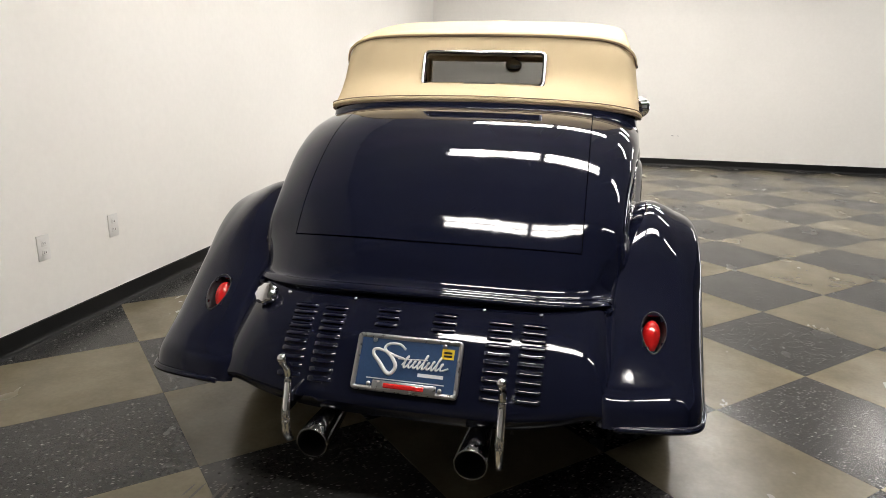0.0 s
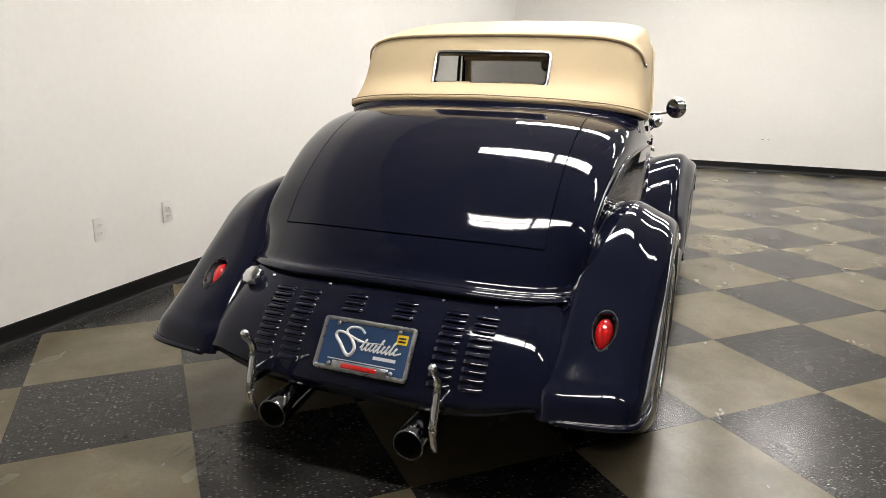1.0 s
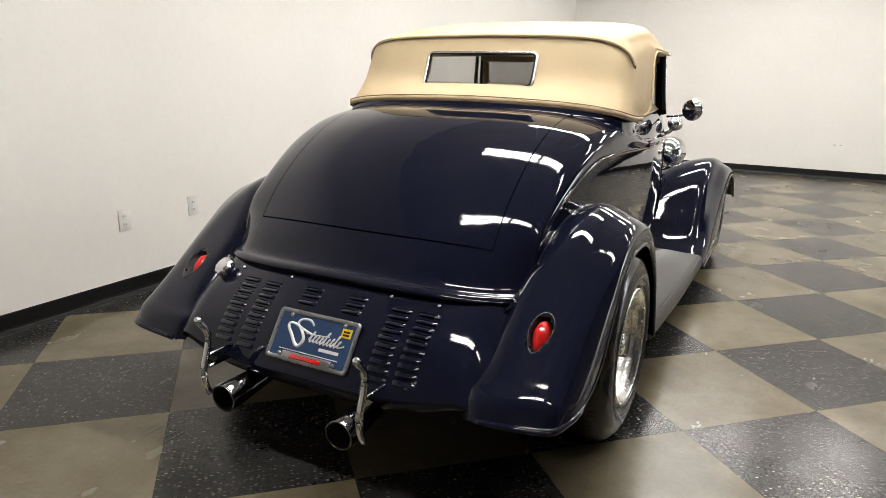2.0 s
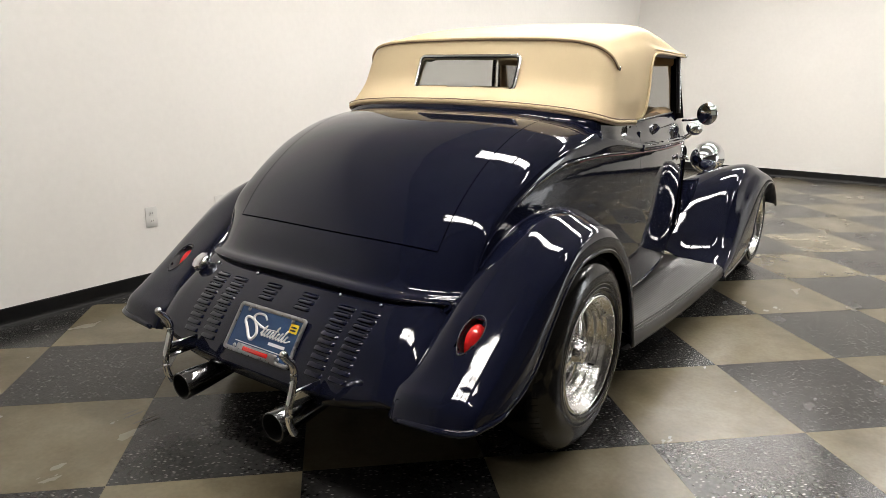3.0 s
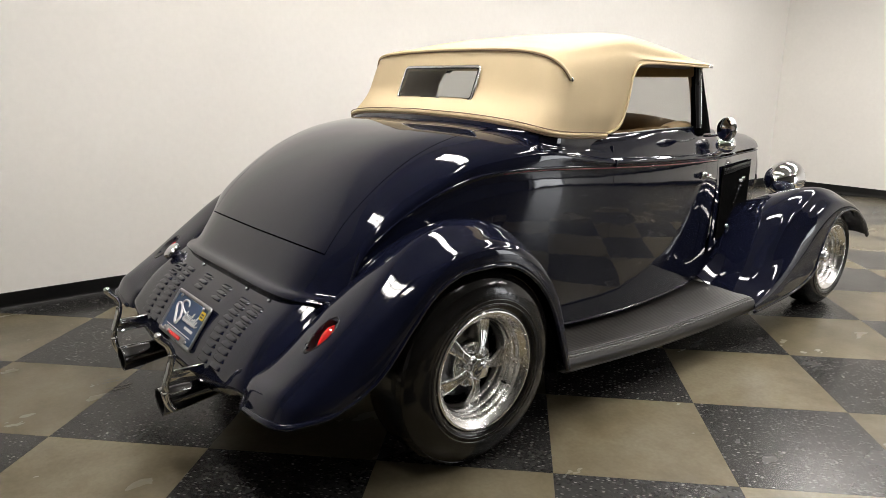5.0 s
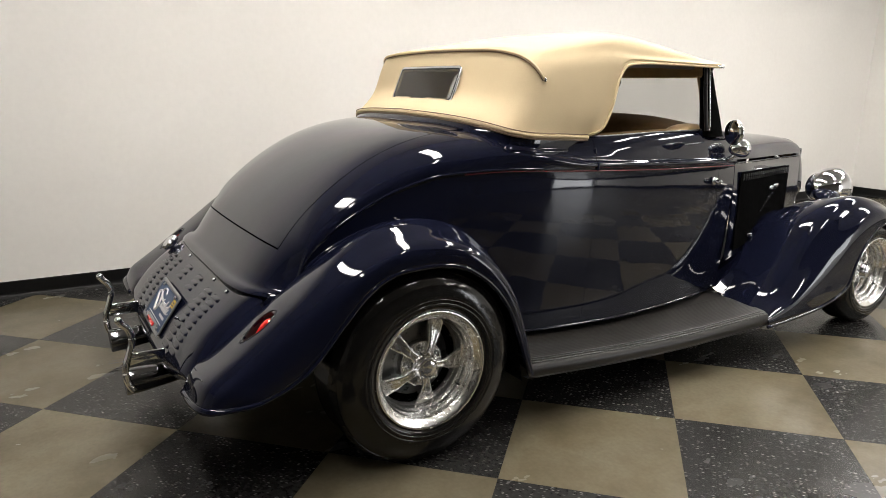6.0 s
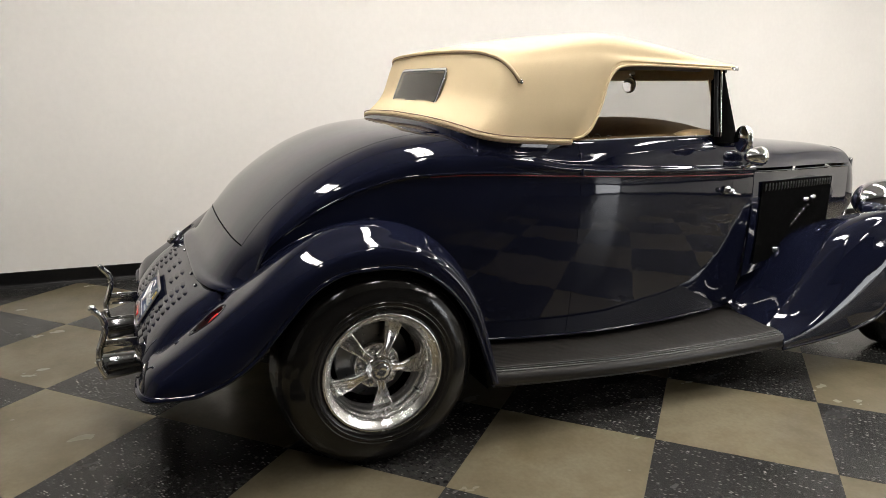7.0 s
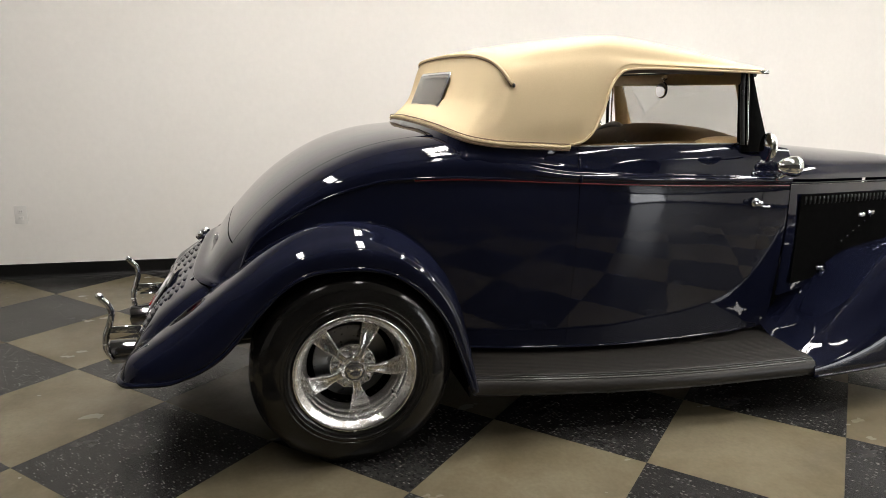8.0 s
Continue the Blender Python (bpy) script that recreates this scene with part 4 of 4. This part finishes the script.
# body collar under the hem of the top
rows = []
for u in np.linspace(-0.96, 0.96, 121):
    e = edge(abs(u)) * np.array((1 if u >= 0 else -1, 1, 1))
    d = (edge(min(abs(u) + 0.01, 1.0)) - edge(max(abs(u) - 0.01, 0)))
    nx, ny = d[1], -d[0]
    nl = math.hypot(nx, ny)
    nx, ny = nx / nl * (1 if u >= 0 else -1), ny / nl
    fade = min(max((abs(u) - 0.22) / 0.32, 0), 1)
    fade = 1 - fade * fade * (3 - 2 * fade)
    foot = 0.055 * fade + 0.014
    drop = 0.034 * fade + 0.052
    inset = 0.013 * (1 - fade)
    e = e - np.array((nx, ny, 0)) * inset
    rows.append([(e[0] - nx * 0.02, e[1] - ny * 0.02, e[2] - 0.004), (e[0] + nx * 0.002, e[1] + ny * 0.002, e[2] - 0.010), (e[0] + nx * foot * 0.35, e[1] + ny * foot * 0.35, e[2] - 0.010 - drop * 0.3),
                 (e[0] + nx * foot * 0.6, e[1] + ny * foot * 0.6, e[2] - 0.010 - drop * 0.75), (e[0] + nx * foot, e[1] + ny * foot, e[2] - 0.012 - drop), (e[0] + nx * foot * 1.1, e[1] + ny * foot * 1.1, e[2] - 0.03 - drop)])
part("deck_collar", sheet([spline(r, 16) for r in rows]), paint, car)


# rear window in the canvas
def wl(u, v, d):
    """On the rear window's plane, bowed with the canvas."""
    return BP @ Vector((u, v, d - 0.10 * u * u))


part("window_frame", frame_ring(0.522, 0.160, 0.028, 0.012, 0.0035, wl), satin_chrome, top, "polished chrome rear window frame")
part("window_gasket", frame_ring(0.502, 0.140, 0.022, 0.006, 0.0025, wl), black, top, "black window gasket")
pane = sheet([[wl(u, v, d) for v, d in ((-0.067, 0.0), (0.067, 0.0), (0.067, 0.003), (-0.067, 0.003))] for u in np.linspace(-0.248, 0.248, 21)], closed=True)
part("window_pane", pane, clear_vinyl, top, "tinted rear window", smooth=False)

# windscreen, side glass, mirrors and lamps
for s in (1, -1):
    post = [[(s * x, y, z) for x, y in ((xo - 0.035, y0 + (0 if s > 0 else 0.035)), (xo, y0 + (0 if s > 0 else 0.035)), (xo + 0.004, (y0 + y1) / 2 + 0.01), (xo - 0.004, y1), (xo - 0.035, y1))] for xo, y0, y1, z in ((0.568, 1.640, 1.772, 1.06), (0.562, 1.638, 1.752, 1.13), (0.554, 1.630, 1.705, 1.26), (0.546, 1.622, 1.668, 1.376))]
    post = part("windscreen_post", sheet(post, closed=True), pit_black, car, "black windscreen post")
    lining = [[(s * x, y, z) for x, y in ((xi, y0), (xi + 0.016, y0 - 0.006), (xi + 0.016, y1 + 0.004), (xi, y1 - 0.01), (xi - 0.008, (y0 + y1) / 2))] for xi, y0, y1, z in ((0.522, 1.668, 1.772, 1.06), (0.514, 1.664, 1.752, 1.13), (0.506, 1.640, 1.705, 1.26), (0.498, 1.618, 1.668, 1.350))]
    part("post_lining", sheet(lining, closed=True), leather, post, "tan post lining")
    part("window_channel", tube([(s * 0.575, 1.632, 1.09), (s * 0.562, 1.62, 1.24), (s * 0.552, 1.615, 1.372)], 0.009, 14, 8), black, car, "black window channel")
    part("vent_channel", tube([(s * 0.574, 1.655, 1.09), (s * 0.564, 1.645, 1.24), (s * 0.555, 1.638, 1.372)], 0.005, 14, 8), chrome, car)
part("windscreen_header", block(-0.53, 0.53, 1.655, 1.70, 1.360, 1.39, 0.006), black, car)
part("windscreen", flat_fill([(-0.53, 0.0), (0.53, 0.0), (0.52, 0.285), (-0.52, 0.285)], lambda u, v, d: Vector((u, 1.765 - v * 0.40 + d, 1.09 + v)), 0.005), tint_glass, car, smooth=False)

# cabin
seat = part("bench_back", block(-0.55, 0.55, 0.62, 0.80, 0.5, 1.0, 0.05, 4), leather, car, "tan leather bench back")
part("bench_seat", block(-0.55, 0.55, 0.72, 1.22, 0.42, 0.62, 0.05, 4), leather, car, "tan leather bench seat")
part("header_lining", block(-0.53, 0.53, 1.615, 1.665, 1.328, 1.380, 0.012, 2), header_brown, car, "brown header lining")
dome = []
for x in np.linspace(-0.53, 0.53, 25):
    zt = 1.148 - 0.055 * (abs(x) / 0.53) ** 2.4
    dome.append([(x, y, z) for y, z in spline([(1.775, 0, zt - 0.05), (1.74, 0, zt - 0.012), (1.64, 0, zt), (1.54, 0, zt - 0.008), (1.47, 0, zt - 0.035), (1.445, 0, zt - 0.08), (1.455, 0, zt - 0.14)], 24)[:, (0, 2)]])
part("dash_top", sheet(dome), dash_brown, car, "dark brown dashboard cover")
for x, r in ((-0.12, 0.03), (-0.03, 0.042), (0.07, 0.042), (0.16, 0.03)):
    gauge = part("gauge", lathe([(0.0, 0.0), (0.0, r * 0.85), (0.008, r), (0.0, r * 1.1), (-0.02, r * 1.1)], 24), chrome, car, "round chrome gauge")
    gauge.matrix_basis = pose(x, 1.452, 1.022, 0, 0, -90)
part("dash_face", block(-0.51, 0.51, 1.47, 1.52, 0.86, 1.06, 0.02, 3), dark_leather, car)
for s in (1, -1):
    part("door_cap", tube([(s * 0.545, 0.70, 1.05), (s * 0.545, 1.1, 1.065), (s * 0.535, 1.30, 1.07), (s * 0.525, 1.44, 1.07)], 0.03, 24, 12), dash_brown, car, "rounded brown door cap")
    part("door_pad", ball((s * 0.49, 1.60, 1.075), (0.055, 0.15, 0.045)), leather, car, "tan padded end of the dashboard")
    part("door_lining", block(s * 0.525 - 0.02, s * 0.525 + 0.02, 0.62, 1.62, 0.45, 1.07, 0.015), leather, car, "tan leather door lining")
ring = [(-0.28 + 0.19 * math.cos(a), 1.44 + 0.08 * math.sin(a), 0.965 + 0.165 * math.sin(a)) for a in np.linspace(0, 2 * math.pi, 25)]
wheel_rim = part("steering_wheel", tube(ring, 0.017, 72, 10), wheel_brown, car, "grey-brown leather steering wheel")
part("steering_column", tube([(-0.28, 1.43, 0.965), (-0.28, 1.50, 0.94), (-0.28, 1.6, 0.90)], 0.022, 8, 10), chrome, wheel_rim)
for a in (0, 120, 240):
    c, sn = math.cos(radians(a - 90)), math.sin(radians(a - 90))
    part("wheel_spoke", tube([(-0.28, 1.44, 0.965), (-0.28 + 0.1 * c, 1.44 + 0.042 * sn, 0.965 + 0.086 * sn), (-0.28 + 0.19 * c, 1.44 + 0.08 * sn, 0.965 + 0.165 * sn)], 0.008, 6, 8), chrome, wheel_rim)
inner_mirror = part("rear_view_mirror", ball((0.0, 1.600, 1.307), (0.049, 0.006, 0.039)), black, car, "small oval rear-view mirror")
part("mirror_face", ball((0.0, 1.595, 1.307), (0.046, 0.0035, 0.0365)), chrome, inner_mirror)
part("mirror_mount", ball((0.0, 1.612, 1.362), (0.022, 0.014, 0.013)), chrome, inner_mirror)
part("mirror_stalk", tube([(0.0, 1.602, 1.31), (0.0, 1.606, 1.335), (0.0, 1.612, 1.362)], 0.006, 8, 8), chrome, inner_mirror)

for s in (1, -1):
    m = part("side_mirror", lathe([(-0.012, 0.0), (-0.012, 0.052), (0.0, 0.057), (0.012, 0.05), (0.02, 0.03), (0.023, 0)], 28), chrome, car, "round chrome side mirror")
    m.matrix_basis = pose(s * 0.722, 1.635, 1.092, 0, 0, 90 - s * 15)
    part("mirror_arm", tube([(s * 0.722, 1.65, 1.085), (s * 0.66, 1.665, 1.06), (s * 0.585, 1.675, 1.05)], 0.006, 12, 8), chrome, car)
    lamp = part("cowl_lamp", lathe([(-0.06, 0.0), (-0.05, 0.016), (-0.02, 0.033), (0.02, 0.043), (0.04, 0.044), (0.046, 0.038), (0.05, 0.0)], 24), chrome, car, "small chrome cowl lamp")
    lamp.matrix_basis = pose(s * 0.60, 1.845, 1.003, 0, 0, 90)
    part("cowl_lamp_foot", tube([(s * 0.595, 1.84, 0.975), (s * 0.575, 1.83, 0.955), (s * 0.545, 1.83, 0.945)], 0.012, 8, 8), chrome, car)
    head = part("headlamp", lathe([(-0.15, 0.0), (-0.145, 0.02), (-0.12, 0.06), (-0.06, 0.098), (0.0, 0.115), (0.06, 0.121), (0.085, 0.123), (0.095, 0.116), (0.10, 0.10), (0.112, 0.05), (0.115, 0)], 36), chrome, car, "bullet-shaped chrome headlamp")
    head.matrix_basis = pose(s * 0.375, 3.05, 0.712, 0, 0, 90) @ Matrix.Scale(0.94, 4)
    part("headlamp_stand", tube([(s * 0.375, 3.05, 0.60), (s * 0.39, 3.04, 0.55), (s * 0.43, 3.0, 0.50)], 0.022, 8, 10), chrome, car)
    handle = part("door_handle", tube([(s * 0.606, 1.705, 0.850), (s * 0.614, 1.72, 0.846), (s * 0.616, 1.745, 0.839), (s * 0.612, 1.770, 0.836)], 0.0065, 16, 8, taper=lambda t: 1.1 - 0.4 * t), chrome, doors[0] if s > 0 else doors[1], "chrome lever door handle")
    part("handle_rose", lathe([(0.0, 0.02), (s * 0.008, 0.018), (s * 0.01, 0.0)], 20, (s * 0.585, 1.72, 0.852)), chrome, handle)
    part("handle_stem", tube([(s * 0.58, 1.72, 0.852), (s * 0.60, 1.72, 0.852), (s * 0.62, 1.72, 0.852)], 0.011, 6, 10), chrome, handle)
    for z, k in ((1.025, 0.020), (belt_z(0.88) + 0.006, -0.004)):
        part("hinge", lathe([(-0.016, 0.0), (-0.016, 0.005), (-0.013, 0.0065), (0.013, 0.0065), (0.016, 0.005), (0.016, 0.0)], 12), paint, doors[0] if s > 0 else doors[1]).matrix_basis = pose(s * (half_w(0.88) - k), 0.88, z, 0, 90, 0)
    garnish = [(s * (half_w(y) - 0.048), y, top_z(y) + 0.001) for y in np.linspace(0.90, 1.64, 12)]
    part("window_garnish", tube(garnish, 0.0035, 40, 6), dull_alloy, car, "thin bright strip under the window")
    # a red reflection below the belt, drawn as a thin coloured line
    stripe = [(s * (half_w(y) - 0.0012), y, belt_z(y) - 0.011) for y in np.linspace(0.25, 1.92, 30)]
    part("reflection_line", tube(stripe, 0.0022, 90, 6), red_line, car, "thin dark red line in place of a red reflection")
    seam = [(s * (half_w(y) - 0.001), y, belt_z(y) + 0.001) for y in np.linspace(1.94, 3.05, 16)]
    part("hood_welt", tube(seam, 0.0026, 50, 6), black, car)

# tail lamps, sunk into the fenders
for s in (1, -1):
    def drop(k, lift, n=40):
        return [Vector((*teardrop(a, k), lift)) for a in np.linspace(0, 2 * math.pi, n, endpoint=False)]

    def on_skin(k, lift):
        """A teardrop ring laid on the fender."""
        m1 = lamp_pose(1)
        out = []
        for a in np.linspace(0, 2 * math.pi, 48, endpoint=False):
            q = Vector((*teardrop(a, k), 0.08))
            hit = fender_tree.ray_cast(m1 @ q, m1.to_3x3() @ Vector((0, 0, -1)))[0]
            z = (m1.inverted() @ hit).z if hit else 0.0
            out.append(Vector((q.x * s, q.y, z + lift)))
        return out

    lamp = part("tail_lamp", sheet([on_skin(1.38, -0.0005), on_skin(1.37, 0.0012), on_skin(1.33, 0.0022), on_skin(1.29, 0.0018), on_skin(1.25, -0.001), on_skin(1.22, -0.012), drop(1.08, -0.034, 48), drop(0.01, -0.036, 48)], closed=True), black, car, "teardrop tail lamp sunk in a dark bezel")
    lamp.matrix_basis = lamp_pose(s)
    lens = part("lens", sheet([drop(1.02, 0.0), drop(1.0, 0.006), drop(0.9, 0.017), drop(0.65, 0.026), drop(0.3, 0.030), drop(0.01, 0.031)], closed=True), red_lens, lamp, "red teardrop lens")
    lens.matrix_basis = pose(0, 0, -0.019, 8, 0, 0)
    part("bezel_line", sheet([drop(1.06, 0.0), drop(1.06, 0.005), drop(1.02, 0.006)], closed=True), chrome, lens, "thin chrome rim")

# fuel filler
cap_rows = []
for k in range(72):
    c = 2 * math.pi * k / 72
    knurl = 1 + 0.07 * math.cos(9 * c)
    cap_rows.append([(x0, r * (knurl if 0.03 < x0 < 0.058 and r > 0.03 else 1) * math.cos(c), r * (knurl if 0.03 < x0 < 0.058 and r > 0.03 else 1) * math.sin(c)) for x0, r in
                     ((-0.060, 0.0), (-0.060, 0.030), (0.0, 0.029), (0.004, 0.033), (0.010, 0.033), (0.013, 0.025), (0.030, 0.024), (0.034, 0.034), (0.040, 0.0365), (0.054, 0.0365), (0.060, 0.031), (0.064, 0.018), (0.065, 0.0))])
cap = part("fuel_cap", sheet(cap_rows, wrap=True), chrome, car, "round chrome filler cap with a scalloped rim")
axis = Vector((-0.12, -0.66, 0.74)).normalized()
cap.matrix_basis = Matrix.Translation(Vector((-0.492, -0.540, 0.552)) - axis * 0.014) @ axis.to_track_quat("X", "Z").to_matrix().to_4x4()
part("filler_grommet", lathe([(-0.056, 0.042), (-0.036, 0.046), (-0.030, 0.040), (-0.028, 0.030)], 28), black, cap)

# number plate in a metal frame, no lettering on it but plain shapes
up_dir = Vector((0, 0.088, 0.128)).normalized()
pm = Matrix((Vector((1, 0, 0)), up_dir, Vector((1, 0, 0)).cross(up_dir))).transposed().to_4x4()
pm.translation = (0.003, -0.690, 0.443)
plate = part("number_plate", flat_fill(rounded_loop(0.300, 0.150, 0.010), lambda u, v, d: Vector((u, v, d)), 0.002), plate_blue, car, "blue dealer plate with white script-like shapes", smooth=False)
plate.matrix_basis = pm
part("plate_frame", frame_ring(0.318, 0.168, 0.014, 0.014, 0.006, lambda u, v, d: Vector((u, v, d))), plate_frame_mat, plate, "grey metal plate frame")
part("frame_tab", block(-0.095, 0.095, -0.079, -0.052, 0.002, 0.007, 0.003), plate_frame_mat, plate)
part("red_reflector", block(-0.06, 0.06, -0.073, -0.059, 0.007, 0.012, 0.003), red_lens, plate, "red reflector bar")
for sx in (-0.105, 0.105):
    for sy in (0.064, -0.064):
        part("plate_bolt", ball((sx, sy, 0.006), (0.007, 0.007, 0.004), 12, 8), plate_frame_mat, plate)
part("sticker", block(0.098, 0.134, 0.028, 0.058, 0.002, 0.0032), yellow, plate, "yellow sticker", smooth=False)
for r in range(2):
    part("sticker_bar", block(0.104, 0.128, 0.034 + 0.010 * r, 0.040 + 0.010 * r, 0.0032, 0.0038), black, plate, smooth=False)
swoosh = [(-0.010, 0.044), (-0.030, 0.058), (-0.062, 0.056), (-0.072, 0.040), (-0.050, 0.020), (-0.034, -0.006), (-0.044, -0.028), (-0.060, -0.026), (-0.085, 0.002), (-0.104, 0.022), (-0.104, 0.036), (-0.085, 0.038), (-0.040, 0.024), (-0.008, 0.016)]
part("white_swoosh", tube([(x, y, 0.0022) for x, y in swoosh], 0.0050, 110, 6, taper=lambda t: 0.75 + 0.45 * math.sin(math.pi * t) ** 2), plate_white, plate, "white curling brush stroke")
run = [(-0.016, 0.004)]
for k, tall in enumerate((0.030, 0.018, 0.018, 0.018, 0.036, 0.018, 0.022, 0.034, 0.018)):
    x0 = -0.010 + 0.0135 * k
    lean = 0.012 * tall / 0.03
    run += [(x0 + lean, tall), (x0 + lean - 0.004, tall * 0.95), (x0, 0.002), (x0 + 0.005, 0.0)]
run += [(0.122, 0.008)]
part("white_stroke", tube([(x, y - 0.006, 0.0022) for x, y in run], 0.0026, 220, 6), plate_white, plate, "white slanted script-like stroke")
part("white_bar", tube([(-0.030, 0.016, 0.0022), (0.01, 0.017, 0.0022), (0.060, 0.020, 0.0022)], 0.0018, 20, 6), plate_white, plate)
part("white_bar", block(0.035, 0.110, -0.030, -0.020, 0.002, 0.003), plate_white, plate, smooth=False)
part("white_bar", block(-0.115, 0.115, -0.0485, -0.0455, 0.002, 0.003), plate_white, plate, smooth=False)
part("plate_bracket", block(-0.11, 0.11, -0.05, 0.05, -0.02, 0.0, 0.004), black, plate)

# bumper bars and exhaust tips
for s in (1, -1):
    bar = part("bumper_bar", tube([(s * 0.30, -0.868, 0.505), (s * 0.30, -0.862, 0.494), (s * 0.30, -0.842, 0.470), (s * 0.30, -0.834, 0.435), (s * 0.30, -0.845, 0.39), (s * 0.30, -0.860, 0.345), (s * 0.30, -0.862, 0.305), (s * 0.30, -0.855, 0.275), (s * 0.30, -0.842, 0.252)], 0.0115, 60, 12), chrome, car, "curved chrome bumper bar")
    part("bar_tip", ball((s * 0.30, -0.870, 0.507), (0.013, 0.013, 0.013), 16, 10), chrome, bar)
    part("bar_bracket", block(s * 0.30 - 0.004, s * 0.30 + 0.004, -0.850, -0.735, 0.336, 0.386, 0.003), chrome, bar, "flat chrome mounting plate")
    prof = [(0.0, 0.043), (0.0, 0.046), (-0.004, 0.047), (-0.06, 0.045), (-0.12, 0.040), (-0.24, 0.030), (-0.55, 0.028)]
    pipe_part = part("exhaust_tip", lathe(prof, 32), dark_chrome, car, "flared dark chrome exhaust tip")
    pipe_part.matrix_basis = pose(s * 0.225, -0.862, 0.256, 0, 3, -90)
    part("exhaust_bore", lathe([(-0.16, 0.0), (-0.16, 0.028), (-0.06, 0.041), (-0.001, 0.0432)], 24), under, pipe_part)

# ---- floor tiles: checkerboard laid on the diagonal ----
TILE, TURN = 0.61, radians(45.5)
ORIGIN = (0.9987, 0.5911)


def corner(i, j):
    x, y = i * TILE - ORIGIN[0], j * TILE - ORIGIN[1]
    return x * math.sin(TURN) - y * math.cos(TURN), x * math.cos(TURN) + y * math.sin(TURN)


def tile_mesh(mat):
    bm = block(-TILE / 2 + 0.0006, TILE / 2 - 0.0006, -TILE / 2 + 0.0006, TILE / 2 - 0.0006, -0.004, 0.0)
    me = bpy.data.meshes.new("tile")
    bm.to_mesh(me)
    bm.free()
    me.materials.append(mat)
    return me


floor = bpy.data.objects["floor"]
# dark tyre scuffs on the tiles and on the far wall
for x, y0, y1, w in ((-0.688, -0.845, -0.775, 0.007), (-0.659, -0.861, -0.762, 0.009), (-0.594, -0.858, -0.748, 0.010), (-0.567, -0.85, -0.764, 0.012)):
    rows = [[(x + 0.006 * t + s * w * math.sin(math.pi * t) ** 0.6 + 0.002 * math.sin(40 * t + x * 90), y0 + (y1 - y0) * t, 0.0012) for s in (-0.5, 0.5)] for t in np.linspace(0.02, 0.98, 14)]
    part("scuff_mark", sheet(rows), scuff, floor, smooth=False)
far_wall = bpy.data.objects["wall_north"]
for x, w in ((1.535, 0.055), (1.62, 0.035)):
    rows = [[(x + w * t, FAR - 0.001, 0.435 - 0.008 * t + s * 0.0035 * math.sin(math.pi * t)) for s in (-1, 1)] for t in np.linspace(0.02, 0.98, 8)]
    part("scuff_mark", sheet(rows), dull_alloy, far_wall, smooth=False)
kinds = (tile_mesh(tile_dark), tile_mesh(tile_light))
rest = (bmesh.new(), bmesh.new())
centres = []
for i in range(-24, 30):
    for j in range(-24, 30):
        x, y = corner(i + 0.5, j + 0.5)
        if LEFT - 0.45 < x < RIGHT + 0.45 and BACK - 0.45 < y < FAR + 0.45:
            centres.append((math.hypot(x - 0.8, (y - 1.2) * 0.8), x, y, (i + j) % 2))
centres.sort()
turn = Matrix.Rotation(math.pi / 2 - TURN, 4, "Z")
for k, (_, x, y, odd) in enumerate(centres):
    if k < 300:
        t = new("tile", kinds[odd])
        t.parent = floor
        t.matrix_basis = Matrix.Translation((x, y, 0)) @ turn
    else:
        m = Matrix.Translation((x, y, 0)) @ turn
        h = TILE / 2 - 0.0006
        rest[odd].faces.new([rest[odd].verts.new(m @ Vector((a * h, b * h, 0))) for a, b in ((-1, -1), (1, -1), (1, 1), (-1, 1))])
for bm, mat, name in zip(rest, (tile_dark, tile_light), ("dark_tiles", "olive_tiles")):
    tagged(part(name, bm, mat, floor, smooth=False), kind="stuff")
